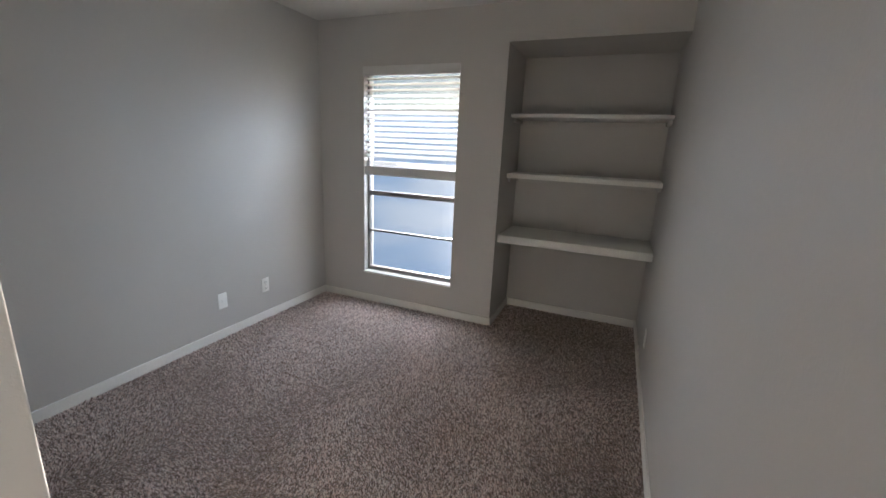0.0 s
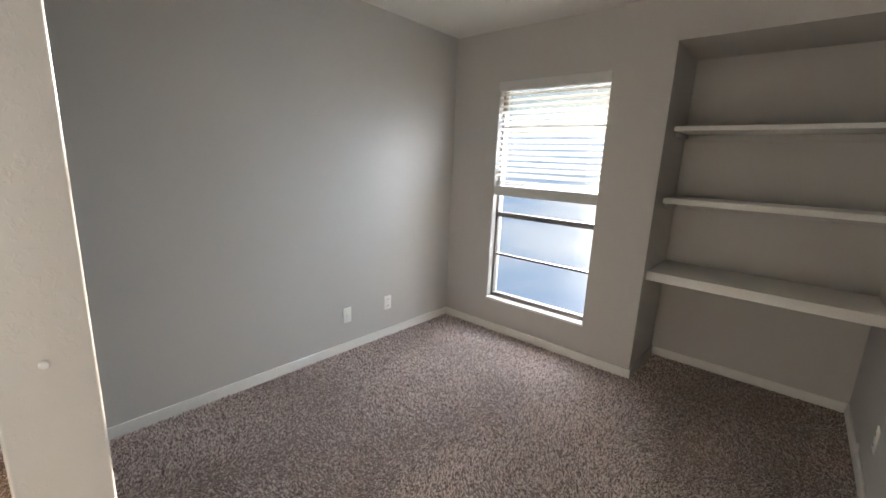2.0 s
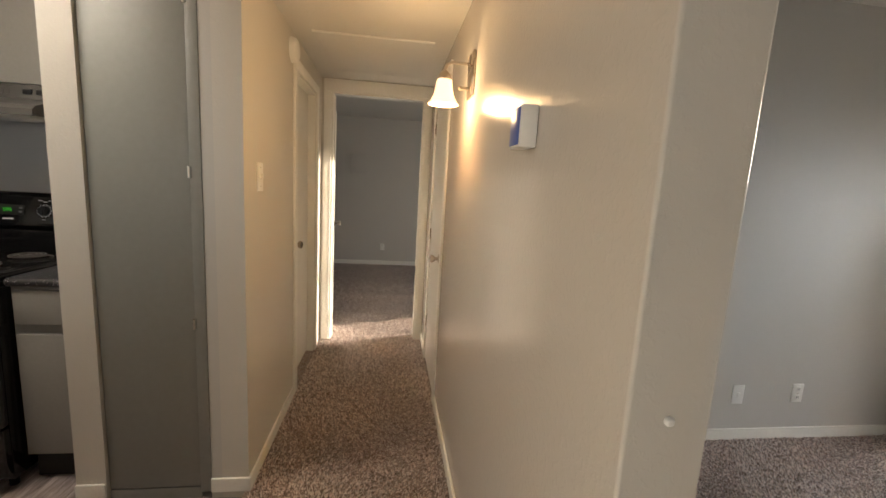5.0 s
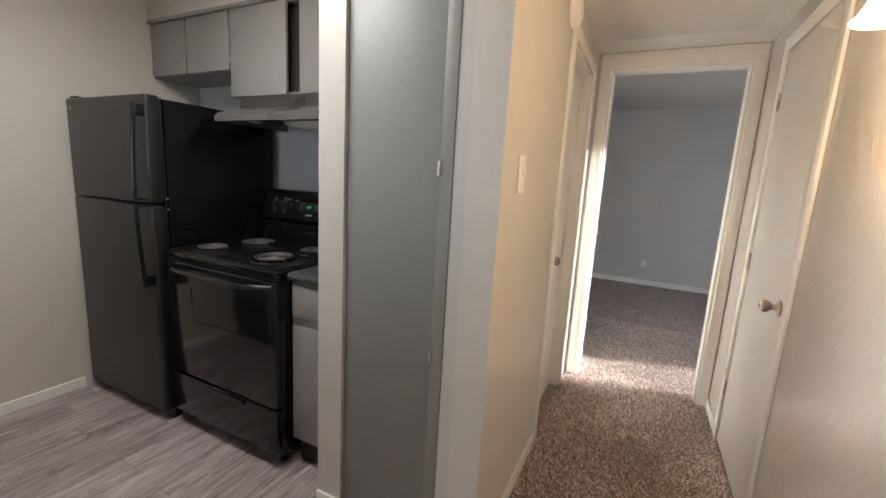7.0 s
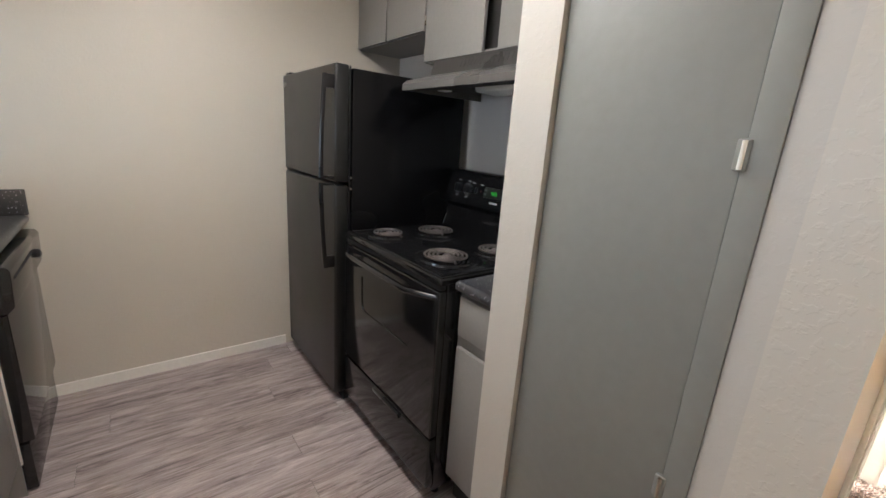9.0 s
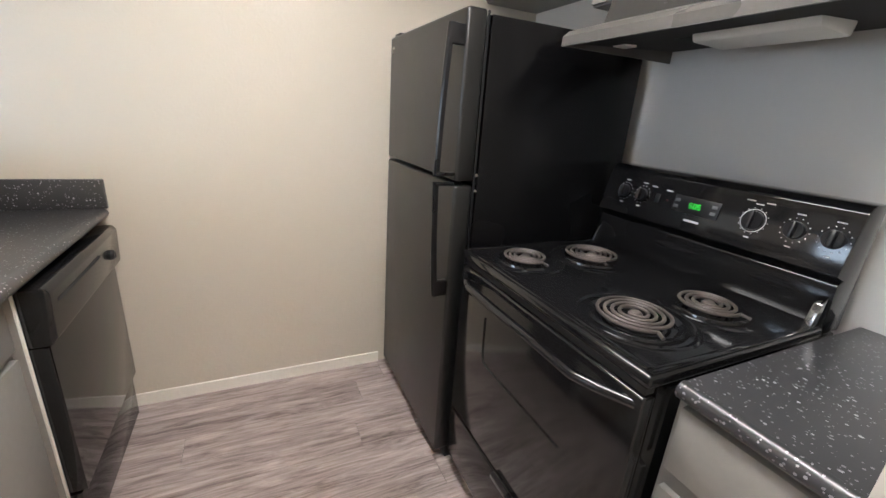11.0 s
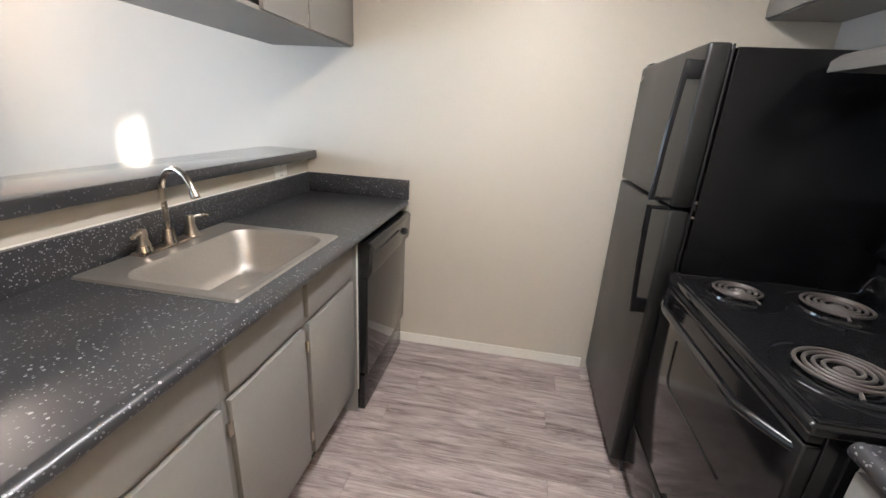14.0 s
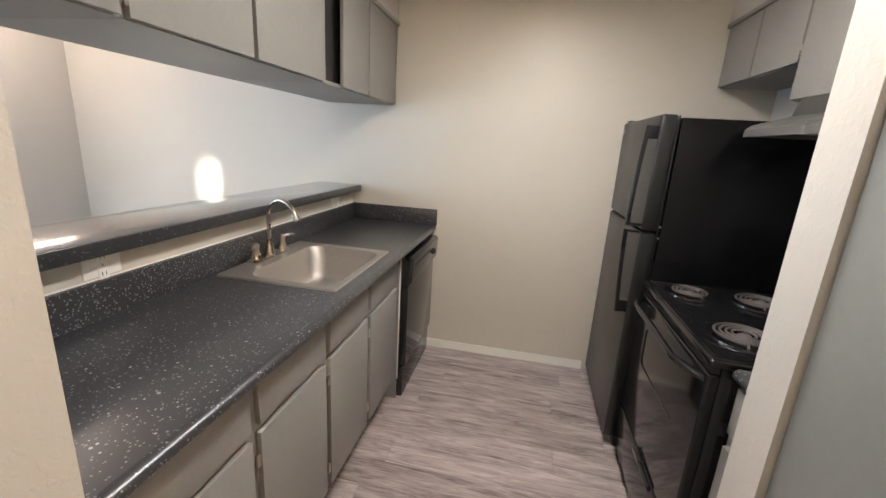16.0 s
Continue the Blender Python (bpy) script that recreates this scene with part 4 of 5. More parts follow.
def dial(stove, x, y, z, r, tilt):
    """Round control with a grip bar and a ring of pale ticks."""
    base = Matrix.Translation((x, y, z)) @ Matrix.Rotation(tilt, 4, "Y")

    def put(bm):
        bmesh.ops.transform(bm, matrix=base, verts=bm.verts[:])
        return bm
    k = part("knob", put(lathe([(0, 0.012), (r * 0.95, 0.012), (r, 0.008), (r, 0.0)], (0, 0, 0), 24, "x")), BLACKPL, stove, "black control knob")
    part("grip", put(box((0.010, -0.006, -r * 0.95), (0.026, 0.006, r * 0.95), 0.004)), BLACKPL, k)
    bm = bmesh.new()
    for i in range(14):
        a = 2 * math.pi * i / 14
        c = Vector((0.0015, (r + 0.009) * math.cos(a), (r + 0.009) * math.sin(a)))
        add(bm, c - Vector((0.0006, 0.0012, 0.0012)), c + Vector((0.0006, 0.0012, 0.0012)))
    part("dial_marks", put(bm), INK, k, "ring of pale printed marks")
    part("caption", put(box((0.0008, -0.010, r + 0.018), (0.0018, 0.010, r + 0.021))), INK, k)
    part("caption", put(box((0.0008, -0.007, -r - 0.022), (0.0018, 0.007, -r - 0.019))), INK, k)


def stove():
    y0, y1, fx = -2.335, -1.566, -2.362
    s = thing("stove", (-2.70, (y0 + y1) / 2, 0), "black electric coil range between fridge and counter", "stove")
    part("body", box((-3.05, y0 + 0.004, 0.02), (fx - 0.03, y1 - 0.004, 0.895), 0.004), BLACK, s)
    part("foot", cyl((fx - 0.08, y1 - 0.05, KF), (fx - 0.08, y1 - 0.05, 0.03), 0.018), BLACKPL, s)
    part("foot", cyl((fx - 0.08, y0 + 0.05, KF), (fx - 0.08, y0 + 0.05, 0.03), 0.018), BLACKPL, s)
    part("cooktop", box((-2.975, y0, 0.893), (fx + 0.006, y1, 0.924), 0.010, 3), BLACK, s, "glossy black enamel cooktop")
    rim = bmesh.new()
    for lo, hi in (((-2.96, y0 + 0.004), (fx - 0.004, y0 + 0.022)), ((-2.96, y1 - 0.022), (fx - 0.004, y1 - 0.004)), ((fx - 0.024, y0 + 0.022), (fx - 0.004, y1 - 0.022))):
        add(rim, (*lo, 0.920), (*hi, 0.929))
    bmesh.ops.bevel(rim, geom=rim.edges[:], offset=0.004, segments=2, affect="EDGES", profile=0.5)
    part("raised_rim", rim, BLACK, s)
    for x, y, r, n in ((-2.510, -2.183, 0.078, 3.3), (-2.765, -2.148, 0.096, 4.2), (-2.528, -1.756, 0.098, 4.2), (-2.780, -1.740, 0.080, 3.3)):
        coil(s, x, y, r, n)
    # back panel
    prof = [(-3.06, 0.90), (-2.972, 0.90), (-2.965, 1.035), (-2.985, 1.045), (-2.945, 1.060), (-2.982, 1.214), (-3.005, 1.232), (-3.06, 1.232)]
    part("backguard", prism(prof, "y", y0 + 0.004, y1 - 0.004, 0.004), BLACK, s, "glossy black control panel")
    for y in (y0 + 0.020, y1 - 0.020):
        part("end_cap", prism([(-2.968, 0.924), (-2.925, 0.924), (-2.945, 0.985), (-2.968, 1.004)], "y", y - 0.010, y + 0.010, 0.003), CHROME, s, "shiny chrome end piece")
    tilt = -math.atan2(0.037, 0.154)
    for y in (-2.235, -2.160):
        dial(s, -2.963, y, 1.141, 0.021, tilt)
    dial(s, -2.963, -1.790, 1.141, 0.027, tilt)
    skirt = lathe([(0.0305, 0.0016), (0.0305, 0.0026), (0.0325, 0.0026), (0.0325, 0.0016)], (0, 0, 0), 32, "x")
    bmesh.ops.transform(skirt, matrix=Matrix.Translation((-2.963, -1.790, 1.141)) @ Matrix.Rotation(tilt, 4, "Y"), verts=skirt.verts[:])
    part("dial_ring", skirt, INK, s, "pale temperature ring round the oven knob")
    for y, z in ((-2.122, 0.034), (-2.062, 0.030), (-1.815, 0.052), (-1.765, 0.052)):
        cap = box((0.0006, y - 0.011, z), (0.0014, y + 0.011, z + 0.003))
        bmesh.ops.transform(cap, matrix=Matrix.Translation((-2.963, 0, 1.141)) @ Matrix.Rotation(tilt, 4, "Y"), verts=cap.verts[:])
        part("caption", cap, INK, s)
    for y in (-1.690, -1.608):
        dial(s, -2.963, y, 1.141, 0.023, tilt)
    base = Matrix.Translation((-2.963, 0, 1.141)) @ Matrix.Rotation(tilt, 4, "Y")

    def put(bm):
        bmesh.ops.transform(bm, matrix=base, verts=bm.verts[:])
        return bm
    disp = part("display", put(box((0.0005, -2.035, -0.026), (0.003, -1.885, 0.026), 0.001)), BLACKPL, s, "black display window")
    digits = bmesh.new()
    seg = {"5": "acdfg", "0": "abcdef"}
    for ch, y in (("5", -1.975), ("0", -1.960), ("5", -1.947)):
        h, w, t = 0.0072, 0.0040, 0.0009
        for k in seg[ch]:
            lo, hi = {"a": ((-w, h - t), (w, h + t)), "g": ((-w, -t), (w, t)), "d": ((-w, -h - t), (w, -h + t)), "f": ((-w - t, 0), (-w + t, h)), "b": ((w - t, 0), (w + t, h)),
                      "e": ((-w - t, -h), (-w + t, 0)), "c": ((w - t, -h), (w + t, 0))}[k]
            add(digits, (0.003, y + lo[0], lo[1]), (0.0036, y + hi[0], hi[1]))
    for dz in (-0.004, 0.004):
        add(digits, (0.003, -1.9685, dz - 0.001), (0.0036, -1.9665, dz + 0.001))
    part("clock_digits", put(digits), GREEN, disp, "green glowing clock digits")
    for y in (-2.022, -1.900):
        for z in (-0.010, 0.010):
            part("button", put(box((0.003, y - 0.008, z - 0.005), (0.005, y + 0.008, z + 0.005), 0.001)), KEYGREY, disp, "dim grey button")
    part("name_bar", put(box((0.0005, -1.980, -0.0505), (0.0014, -1.930, -0.044))), INK, s, "pale lettering bar")
    part("rocker_switch", put(box((0.0005, -2.105, -0.014), (0.004, -2.088, 0.014), 0.002)), BLACKPL, s)
    part("pilot_lamp", put(box((0.0005, -2.062, -0.003), (0.002, -2.056, 0.003), 0.001)), mat("red_lens", (0.12, 0.012, 0.01), 0.3), s, "small red pilot lamp")
    # oven door
    d = part("oven_door", box((fx - 0.032, y0 + 0.004, 0.276), (fx + 0.004, y1 - 0.004, 0.872), 0.007, 3), BLACK, s, "gloss black oven door")
    groove = [(fx + 0.0045, -2.149, 0.750), (fx + 0.0045, -2.147, 0.690), (fx + 0.0045, -2.144, 0.625)]
    for k in range(7):
        a = math.pi / 2 * k / 6
        groove.append((fx + 0.0045, -2.112 - 0.030 * math.cos(a), 0.620 - 0.030 * math.sin(a)))
    groove += [(fx + 0.0045, -1.95, 0.590), (fx + 0.0045, -1.755, 0.589)]
    part("window_edge", tube(groove, 0.0030, 8), BLACK, d, "raised glossy edge of the oven window")
    pts = []
    for k in range(13):
        u = k / 12
        pts.append((fx - 0.006 + 0.058 * min(1, math.sin(math.pi * u) * 2.2), y0 + 0.025 + (y1 - y0 - 0.05) * u, 0.845))
    part("door_handle", tube(pts, 0.0125, 10), BLACK, d, "gloss black bar handle")
    part("vent_strip", box((fx - 0.030, y0 + 0.01, 0.874), (fx - 0.004, y1 - 0.01, 0.891), 0.002), DARK, s)
    w = part("drawer", box((fx - 0.032, y0 + 0.004, 0.045), (fx + 0.004, y1 - 0.004, 0.266), 0.007, 3), BLACK, s, "black storage drawer")
    part("finger_grip", prism([(fx + 0.003, 0.235), (fx + 0.016, 0.246), (fx + 0.018, 0.262), (fx + 0.003, 0.266)], "y", -2.000, -1.780, 0.002), BLACKPL, w)


stove()


# ---- kitchen: cabinets ----
def slab(parent, face, out, y0, y1, z0, z1, name="door", label="", ajar=0.0, hinge_low=True):
    """Flat overlay door on a cabinet front at x = face, facing out (+1 or -1)."""
    t = 0.018
    lo, hi = sorted((face, face + out * t))
    bm = box((lo, y0, z0), (hi, y1, z1), 0.002)
    if ajar:
        piv = Vector((face, y0 if hinge_low else y1, 0))
        bmesh.ops.rotate(bm, verts=bm.verts[:], cent=piv, matrix=Matrix.Rotation(ajar, 3, "Z"))
    return part(name, bm, CAB, parent, label)


def cab_hinge(door, x, y, z):
    h = part("hinge", box((x - 0.004, y - 0.008, z - 0.022), (x + 0.004, y + 0.008, z + 0.022), 0.002), NICKEL, door, "small nickel hinge")
    return h


def base_unit(y0, y1, label, doors, hinges=()):
    """Sink-side base cabinet, front facing -x."""
    c = thing("base_cabinet", (-0.83, (y0 + y1) / 2, 0), label, "cabinet", "sink base cabinets")
    face = -1.106
    cb2 = add(add(bmesh.new(), (face, y0 + 0.001, 0.70), (face + 0.015, y1 - 0.001, 0.872)), (face, y0 + 0.001, 0.10), (-0.56, y1 - 0.001, 0.70))
    part("carcass", cb2, CAB, c, "greige face frame", smooth=False)
    # recess shade under the cabinet comes from the near-black colour
    part("toe_kick", box((face + 0.06, y0 + 0.001, KF), (-0.56, y1 - 0.001, 0.099)), RECESS_SHADE, c, "recessed toe kick with its shade painted near-black")
    part("drawer_front", box((face - 0.018, y0 + 0.018, 0.712), (face, y1 - 0.018, 0.860), 0.002), CAB, c, "flat greige false drawer front")
    d = slab(c, face, -1, y0 + 0.018, y1 - 0.018, 0.115, 0.686)
    for z in hinges:
        cab_hinge(d, face - 0.010, y0 + 0.010 if doors == "low" else y1 - 0.010, z)
    return c


base_unit(-2.440, -2.005, "narrow greige base cabinet beside the dishwasher", "high", (0.20, 0.60))
base_unit(-2.005, -1.595, "greige base cabinet under the sink", "high", (0.20, 0.60))
base_unit(-1.595, -1.180, "greige base cabinet under the sink", "high", (0.20, 0.60))
base_unit(-1.180, -0.712, "wide greige base cabinet at the counter end", "high", (0.20, 0.60))

ct = thing("countertop", (-0.84, -1.88, 0.915), "black speckled laminate countertop with a rolled front edge", "countertop")
SX0, SX1, SY0, SY1 = -1.075, -0.675, -2.305, -1.740
bm = bmesh.new()
gx, gy = (-1.147, SX0, SX1, -0.556), (KIT_S + 0.002, SY0, SY1, -0.712)
gv = [[bm.verts.new((x, y, 0.915)) for y in gy] for x in gx]
for i in range(3):
    for j in range(3):
        if (i, j) != (1, 1):
            bm.faces.new((gv[i][j], gv[i + 1][j], gv[i + 1][j + 1], gv[i][j + 1]))
down = bmesh.ops.extrude_face_region(bm, geom=bm.faces[:])
bmesh.ops.translate(bm, verts=[v for v in down["geom"] if isinstance(v, bmesh.types.BMVert)], vec=(0, 0, -0.039))
bmesh.ops.recalc_face_normals(bm, faces=bm.faces[:])
part("top", bm, COUNTER, ct)
edge = [(-1.147, 0.876), (-1.147, 0.915)]
for k in range(9):
    a = math.pi * k / 8
    edge.append((-1.147 - 0.026 * math.sin(a), 0.8955 + 0.0195 * math.cos(a)))
part("rolled_edge", prism(edge[1:] + [edge[0]], "y", KIT_S + 0.002, -0.712), COUNTER, ct)
part("backsplash", box((-0.556, KIT_S + 0.022, 0.900), (-0.536, -0.712, 1.032), 0.004), COUNTER, ct, "speckled black back upstand")
part("backsplash", box((-1.176, KIT_S + 0.001, 0.9155), (-0.536, KIT_S + 0.021, 1.032), 0.004), COUNTER, ct, "speckled black side upstand")
part("seam_bead", box((-0.5355, KIT_S + 0.022, 1.020), (-0.5345, -0.712, 1.036)), TRIM, ct)

br = thing("bar_top", (-0.43, -1.9, 1.12), "raised black laminate bar top on the half wall", "bar counter")
part("slab", box((-0.590, KIT_S + 0.002, 1.124), (-0.270, -0.712, 1.164), 0.003), BARTOP, br)
part("edge_band", box((-0.598, KIT_S + 0.002, 1.118), (-0.5905, -0.712, 1.163), 0.002), COUNTER, br, "speckled front edge band")


def sink():
    s = thing("sink", (-0.85, -2.02, 0.915), "stainless steel drop-in single bowl sink", "sink")
    x0, x1, y0, y1, z = -1.100, -0.575, -2.340, -1.705, 0.9155
    bm = bmesh.new()

    def loop(ax0, ax1, ay0, ay1, r, h, n=6):
        out = []
        for cx, cy, a0 in ((ax1 - r, ay1 - r, 0), (ax0 + r, ay1 - r, 90), (ax0 + r, ay0 + r, 180), (ax1 - r, ay0 + r, 270)):
            for k in range(n + 1):
                a = radians(a0 + 90 * k / n)
                out.append(bm.verts.new((cx + r * math.cos(a), cy + r * math.sin(a), h)))
        return out
    loops = [loop(x0, x1, y0, y1, 0.012, z), loop(x0 + 0.004, x1 - 0.004, y0 + 0.004, y1 - 0.004, 0.012, z + 0.007), loop(x0 + 0.012, x1 - 0.012, y0 + 0.012, y1 - 0.012, 0.014, z + 0.006),
             loop(SX0 + 0.006, SX1 - 0.006, SY0 + 0.006, SY1 - 0.006, 0.075, z + 0.004), loop(SX0 + 0.014, SX1 - 0.014, SY0 + 0.014, SY1 - 0.014, 0.075, z - 0.010),
             loop(SX0 + 0.022, SX1 - 0.022, SY0 + 0.022, SY1 - 0.022, 0.075, z - 0.130), loop(SX0 + 0.045, SX1 - 0.045, SY0 + 0.045, SY1 - 0.045, 0.07, z - 0.165),
             loop(SX0 + 0.085, SX1 - 0.085, SY0 + 0.085, SY1 - 0.085, 0.06, z - 0.174), loop(-0.895, -0.855, -2.042, -2.002, 0.0199, z - 0.178)]
    for a, b in zip(loops, loops[1:]):
        for k in range(len(a)):
            bm.faces.new((a[k], a[(k + 1) % len(a)], b[(k + 1) % len(a)], b[k]))
    bm.faces.new(loops[-1])
    bmesh.ops.recalc_face_normals(bm, faces=bm.faces[:])
    part("bowl", bm, STEEL, s, "brushed steel bowl and rim")
    part("drain", lathe([(0.0, 0.0), (0.012, 0.0), (0.014, 0.003), (0.040, 0.004), (0.042, 0.001)], (-0.875, -2.022, 0.738), 28), CHROME, s)


sink()


def faucet():
    x, y, z = -0.605, -2.030, 0.920
    f = thing("faucet", (x, y, z), "satin nickel gooseneck faucet with two handles", "faucet")
    part("base_plate", box((x - 0.026, y - 0.135, z), (x + 0.026, y + 0.135, z + 0.012), 0.005), NICKEL, f)
    part("spout_base", lathe([(0.026, 0.010), (0.024, 0.020), (0.018, 0.050), (0.015, 0.062), (0.0, 0.062)], (x, y, z), 24), NICKEL, f)
    pts = [(x, y, z + 0.05 + 0.017 * k) for k in range(8)]
    r, reach = 0.100, Vector((-0.94, 0.34, 0)).normalized()
    for k in range(1, 19):
        a = math.radians(158) * k / 18
        q = Vector((x, y, z + 0.178)) + reach * (r - r * math.cos(a)) + Vector((0, 0, r * math.sin(a)))
        pts.append(tuple(q))
    part("spout", tube(pts, 0.0098, 14), NICKEL, f, "curved nickel spout")
    e = Vector(pts[-1])
    d = (e - Vector(pts[-2])).normalized()
    part("aerator", cyl(e - d * 0.002, e + d * 0.018, 0.014, 18), NICKEL, f)
    for s in (-1, 1):
        h = part("handle", lathe([(0.026, 0.010), (0.023, 0.020), (0.014, 0.050), (0.016, 0.072), (0.012, 0.084), (0.0, 0.086)], (x, y + s * 0.102, z), 20), NICKEL, f, "flared nickel lever handle")
        part("lever", tube([(x, y + s * 0.102, z + 0.070), (x - 0.010, y + s * 0.122, z + 0.078), (x - 0.022, y + s * 0.150, z + 0.078), (x - 0.026, y + s * 0.162, z + 0.074)], 0.0065, 10), NICKEL, h)


faucet()


def dishwasher():
    y0, y1, fx = -3.092, -2.455, -1.165
    d = thing("dishwasher", (-0.86, (y0 + y1) / 2, 0), "gloss black built-in dishwasher under the counter", "dishwasher")
    part("tub", box((fx + 0.05, y0 + 0.01, KF), (-0.58, y1 - 0.01, 0.866)), BLACKPL, d)
    part("door", box((fx - 0.012, y0, 0.185), (fx + 0.05, y1, 0.690), 0.005, 3), BLACK, d, "gloss black door panel")
    prof = [(fx + 0.05, 0.692), (fx - 0.014, 0.692), (fx - 0.034, 0.715), (fx - 0.040, 0.845), (fx - 0.028, 0.862), (fx + 0.05, 0.862)]
    c = part("control_panel", prism(prof, "y", y0, y1, 0.004), BLACK, d, "bulged black control panel")
    part("latch_slot", box((fx - 0.0415, y0 + 0.24, 0.808), (fx - 0.035, y1 - 0.04, 0.816)), DARK, c)
    part("cycle_knob", lathe([(0, -0.012), (0.014, -0.011), (0.019, -0.005), (0.021, 0.004)], (fx - 0.037, y0 + 0.105, 0.772), 20, "x"), BLACKPL, c)
    part("knob_grip", box((fx - 0.052, y0 + 0.102, 0.762), (fx - 0.047, y0 + 0.108, 0.782), 0.002), CHROME, c)
    part("kick_plate", box((fx + 0.004, y0, KF + 0.012), (fx + 0.05, y1, 0.176), 0.004), BLACK, d, "black kick plate")
    g = thing("filler_strip", (fx, y1 + 0.008, KF), "thin greige filler panel with a pale edge beside the dishwasher", "filler strip")
    part("panel", box((-1.128, y1 + 0.003, KF), (-1.05, y1 + 0.013, 0.872)), CAB, g)
    part("edge_strip", box((-1.134, y1 + 0.003, 0.10), (-1.1285, y1 + 0.012, 0.872), 0.001), TRIM, g, "pale edge strip")


dishwasher()

# short counter by the stove
sc = thing("base_cabinet", (-2.71, -1.41, 0), "narrow greige base cabinet between stove and wall end", "cabinet")
part("carcass", box((KIT_W + 0.005, -1.555, 0.10), (-2.446, -1.2575, 0.872)), CAB, sc)
# toe kick coloured near-black, shade painted in
part("toe_kick", box((KIT_W + 0.005, -1.555, KF), (-2.49, -1.2575, 0.099)), RECESS_SHADE, sc)
part("drawer_front", box((-2.446, -1.540, 0.712), (-2.428, -1.270, 0.860), 0.002), CAB, sc)
part("door", box((-2.446, -1.540, 0.115), (-2.428, -1.270, 0.666), 0.002), CAB, sc)
st = thing("countertop", (-2.71, -1.41, 0.915), "short speckled black countertop beside the stove", "countertop")
part("top", box((KIT_W + 0.004, -1.550, 0.876), (-2.428, -1.2575, 0.915), 0.006), COUNTER, st)
edge = [(-2.430, 0.915)]
for k in range(9):
    a = math.pi * k / 8
    edge.append((-2.430 + 0.020 * math.sin(a), 0.8955 + 0.0195 * math.cos(a)))
part("rolled_edge", prism(edge, "y", -1.550, -1.2575), COUNTER, st)


def wall_unit(x0, x1, out, y0, y1, z0, z1, label, doors, group):
    """Wall cabinet; doors are (y0, y1, ajar, hinge_low)."""
    c = thing("wall_cabinet", ((x0 + x1) / 2, (y0 + y1) / 2, z0), label, "cabinet", group)
    f = x1 if out > 0 else x0
    part("side_panel", box((x0, y0, z0), (x1, y0 + 0.016, z1)), CAB, c, smooth=False)
    part("side_panel", box((x0, y1 - 0.016, z0), (x1, y1, z1)), CAB, c, smooth=False)
    part("bottom_panel", box((x0, y0 + 0.016, z0), (x1, y1 - 0.016, z0 + 0.016)), CAB, c, smooth=False)
    part("top_panel", box((x0, y0 + 0.016, z1 - 0.016), (x1, y1 - 0.016, z1)), CAB, c, smooth=False)
    b = x0 if out > 0 else x1 - 0.012
    part("back_panel", box((b, y0 + 0.016, z0 + 0.016), (b + 0.012, y1 - 0.016, z1 - 0.016)), CAB, c, smooth=False)
    # near-black sheet behind the doors, standing in for interior shade
    g = f - out * 0.05
    part("interior_shade", box((min(g, g - out * 0.004), y0 + 0.017, z0 + 0.017), (max(g, g - out * 0.004), y1 - 0.017, z1 - 0.017)), RECESS_SHADE, c, "near-black sheet painting the shade inside the cabinet")
    for a, b2, ajar, low in doors:
        d = slab(c, f, out, a, b2, z0 + 0.004, z1 - 0.012, "door", "", ajar, low)
        yh = a if low else b2
        for z in (z0 + 0.05, z1 - 0.07):
            cab_hinge(d, f + out * 0.012, yh, z)
    part("top_moulding", box((min(f, f + out * 0.030), y0, z1 - 0.010), (max(f, f + out * 0.030), y1, z1 + 0.012), 0.003), CAB, c)


ZT = 2.222
wall_unit(KIT_W + 0.001, -2.820, 1, KIT_S + 0.001, -2.404, 1.893, ZT, "short greige wall cabinet above the fridge", [(-3.145, -2.800, 0, True), (-2.786, -2.410, 0, False)], "stove side wall cabinets")
wall_unit(KIT_W + 0.001, -2.820, 1, -2.402, -1.258, 1.745, ZT, "greige wall cabinet above the hood with a gap between doors", [(-2.396, -1.965, 0, True), (-1.870, -1.270, 0, False)], "stove side wall cabinets")
wall_unit(-0.827, -0.360, -1, KIT_S + 0.001, -2.157, 1.722, ZT, "greige wall cabinet with one door slid open a gap", [(-3.145, -2.672, 0, True), (-2.656, -2.332, 0, True)], "sink side wall cabinets")
wall_unit(-0.827, -0.360, -1, -2.155, -1.204, 1.722, ZT, "greige wall cabinet over the sink counter", [(-2.148, -1.674, 0, True), (-1.654, -1.212, 0, False)], "sink side wall cabinets")
wall_unit(-0.827, -0.360, -1, -1.202, -0.712, 1.722, ZT, "greige wall cabinet over the counter end", [(-1.190, -0.722, 0, True)], "sink side wall cabinets")


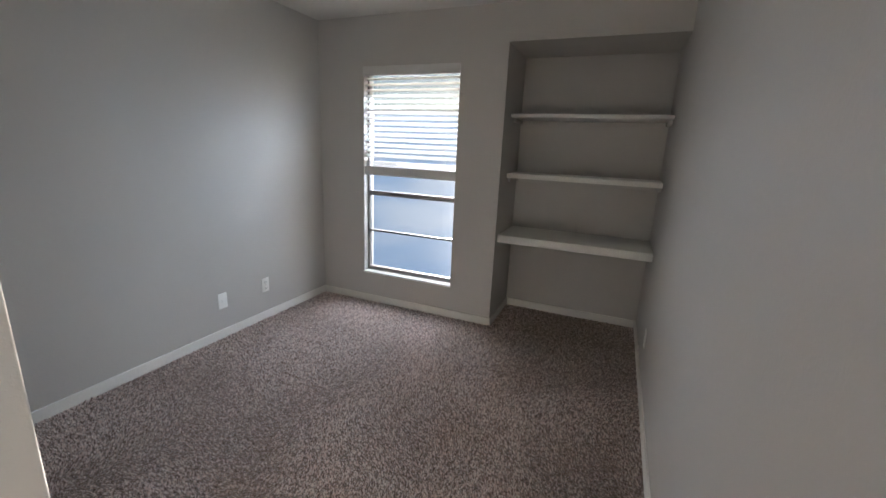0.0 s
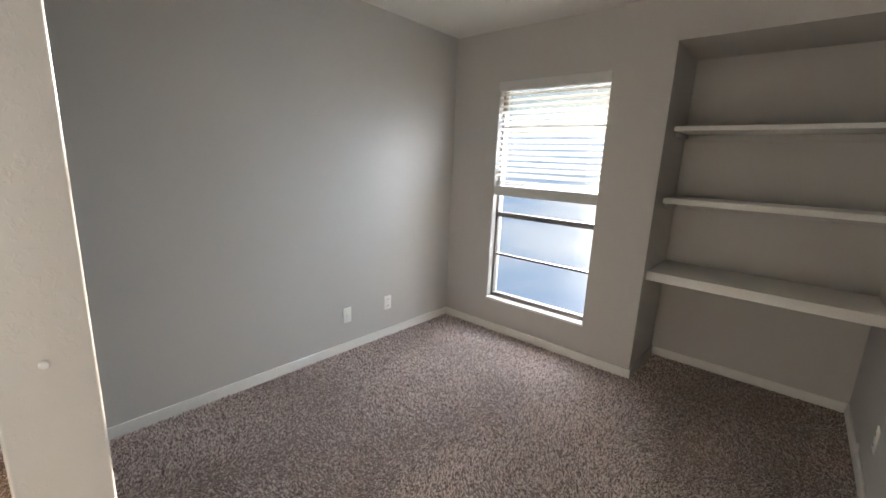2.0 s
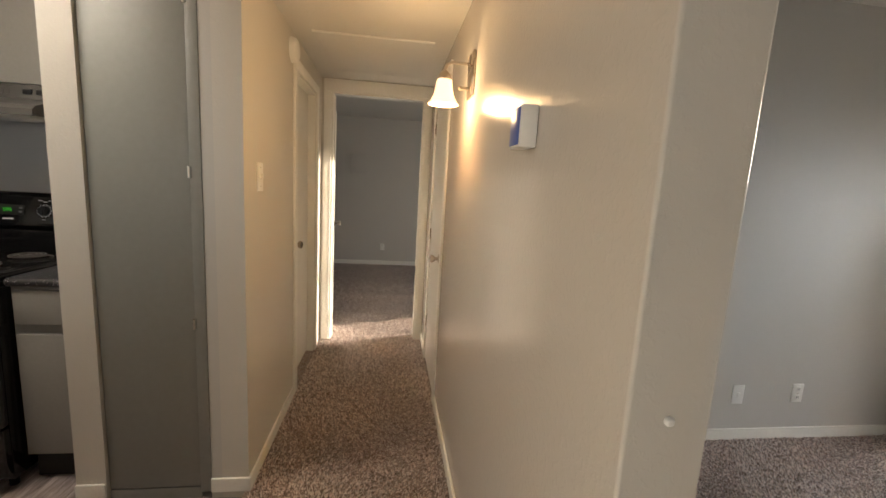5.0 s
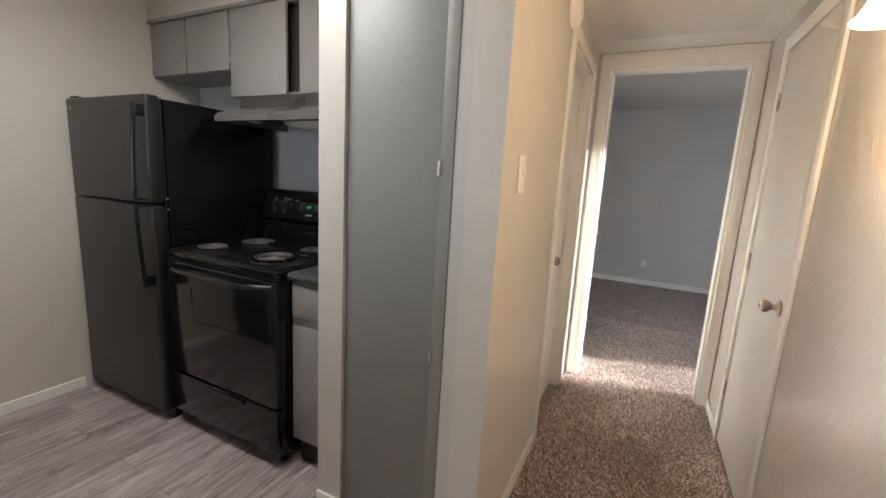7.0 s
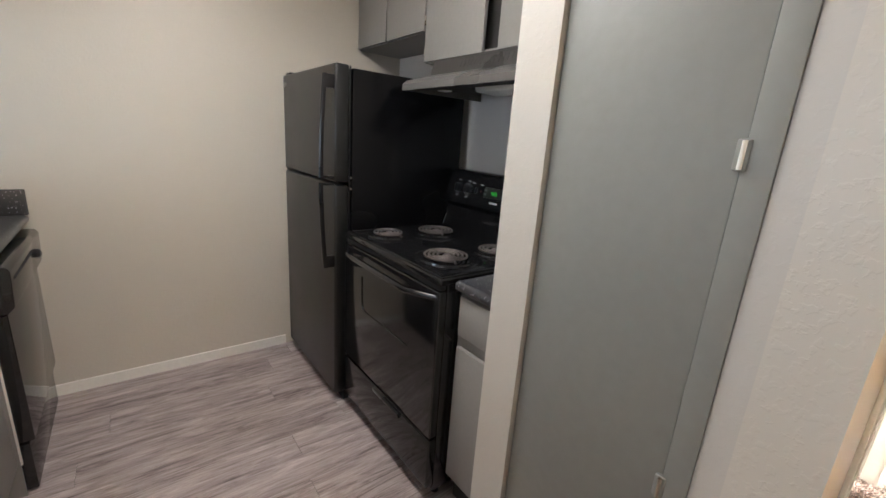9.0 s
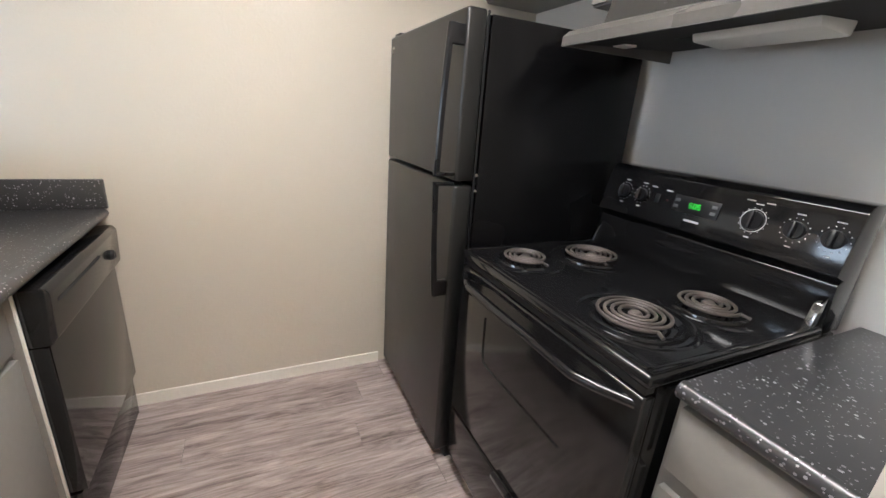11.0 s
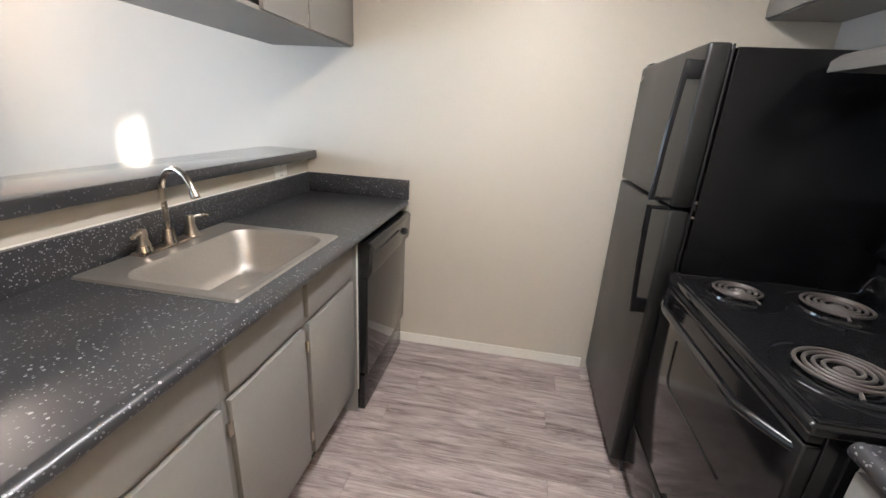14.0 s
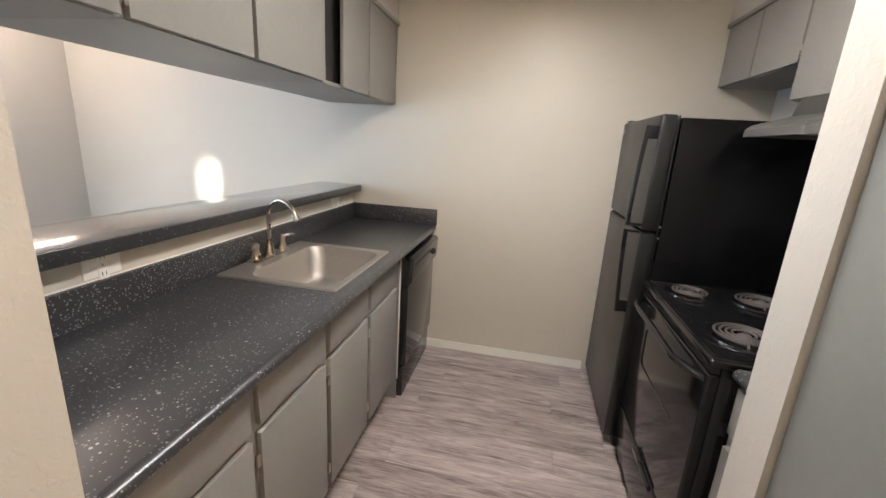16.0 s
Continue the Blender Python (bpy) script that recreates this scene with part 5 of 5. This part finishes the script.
def hood():
    y0, y1 = -2.290, -1.545
    h = thing("range_hood", (-2.86, (y0 + y1) / 2, 1.60), "dark grey metal range hood under the wall cabinet", "range hood")
    prof = [(KIT_W + 0.002, 1.655), (KIT_W + 0.002, 1.744), (-2.790, 1.744), (-2.770, 1.676), (-2.782, 1.655)]
    part("upper_housing", prism(prof, "y", y0 + 0.004, y1 - 0.004), HOODM, h, "dark grey enamel housing", smooth=False)
    lip = [(KIT_W + 0.002, 1.648), (-2.785, 1.654), (-2.772, 1.676), (-2.640, 1.634), (-2.618, 1.616), (-2.616, 1.588), (-2.624, 1.588), (-2.630, 1.608), (-2.780, 1.640), (KIT_W + 0.002, 1.636)]
    part("canopy_lip", prism(lip, "y", y0, y1), HOODLIP, h, "greige enamel sloping lip", smooth=False)
    for y in (y0, y1 - 0.006):
        part("side_skirt", prism([(KIT_W + 0.01, 1.590), (-2.626, 1.590), (-2.640, 1.628), (-2.780, 1.650), (KIT_W + 0.01, 1.650)], "y", y + 0.0005, y + 0.0055), HOODLIP, h)
    v = part("vent_panel", prism([(-2.7795, 1.690), (-2.7755, 1.690), (-2.787, 1.734), (-2.791, 1.734)], "y", y0 + 0.20, y1 - 0.20), BLACKPL, h, "black slotted vent")
    for k in range(14):
        yk = y0 + 0.215 + 0.024 * k
        part("slot", prism([(-2.777, 1.694), (-2.7735, 1.694), (-2.785, 1.730), (-2.7885, 1.730)], "y", yk, yk + 0.010), HOODM, v)
    for k in range(2):
        part("button", box((-2.786, y1 - 0.15 + 0.055 * k, 1.698), (-2.770, y1 - 0.115 + 0.055 * k, 1.722), 0.002), BLACKPL, h)
    # thin dark sheet closes the hood; its colour stands in for shade
    part("underside", prism([(KIT_W + 0.006, 1.6345), (-2.634, 1.602), (-2.634, 1.599), (KIT_W + 0.006, 1.630)], "y", y0 + 0.006, y1 - 0.006), DARK, h, "thin near-black sheet painting the shade under the hood")
    part("filter", box((-3.04, y0 + 0.22, 1.610), (-2.84, y1 - 0.24, 1.624), 0.003), DARK, h, "flat near-black filter")
    part("lamp_cover", prism([(-2.95, 1.622), (-2.80, 1.612), (-2.81, 1.590), (-2.94, 1.586)], "y", -1.99, -1.70, 0.006), PLASTIC, h, "pale lamp lens")
    part("rating_label", box((-2.85, y0 + 0.03, 1.606), (-2.80, y0 + 0.08, 1.6135)), PLASTIC, h, "white paper label")


hood()

outlet((-1, 0), -0.535, -1.30, 1.075, "white outlet sideways on the half wall", "outlet", 0.115, 0.068)
outlet((-1, 0), -0.535, -2.86, 1.075, "white outlet sideways on the half wall", "outlet", 0.115, 0.068)


def ceiling_light(x, y, label):
    c = thing("ceiling_light", (x, y, H), label, "ceiling light")
    part("pan", lathe([(0.0, 0.0), (0.19, 0.0), (0.19, -0.02), (0.0, -0.02)], (x, y, H), 32), NICKEL, c)
    part("dome", lathe([(0.18, -0.02), (0.175, -0.05), (0.13, -0.080), (0.0, -0.095)], (x, y, H), 32), LAMPL, c, "glowing frosted dome").visible_shadow = False


fl = thing("ceiling_light", (-1.85, -1.72, H), "long lit fluorescent box light on the kitchen ceiling", "ceiling light")
part("housing", box((-2.01, -2.33, 2.395), (-1.69, -1.11, H - 0.001), 0.006), PLASTIC, fl)
part("diffuser", box((-1.99, -2.31, 2.345), (-1.71, -1.13, 2.394), 0.010), LAMPG, fl, "glowing acrylic diffuser")
ceiling_light(1.45, -2.40, "round lit glass ceiling light in the living room")

# ---- vinyl planks, laid along x ----
random.seed(7)
PW, PL, GAP = 0.152, 1.22, 0.0016
shared = {}
y = KIT_S + 0.001
while y < HALL_L - 0.03:
    w = min(PW, HALL_L - 0.018 - y)
    x = KIT_W + 0.001 - random.uniform(0.1, 1.0)
    while x < -0.54:
        a, b = max(x, KIT_W + 0.001), min(x + PL, -0.54)
        if b - a > 0.03:
            key = (round(b - a, 3), round(w, 3))
            if key not in shared:
                shared[key] = mesh_of("plank", box((0, 0, -0.005), (b - a - GAP, w - GAP, 0.0), 0.0007, 1), PLANK, (0, 0, 0))
            p = new("plank", shared[key])
            p.location = (a, y, KF)
            p.parent = kitchen_floor
        x += PL
    y += PW
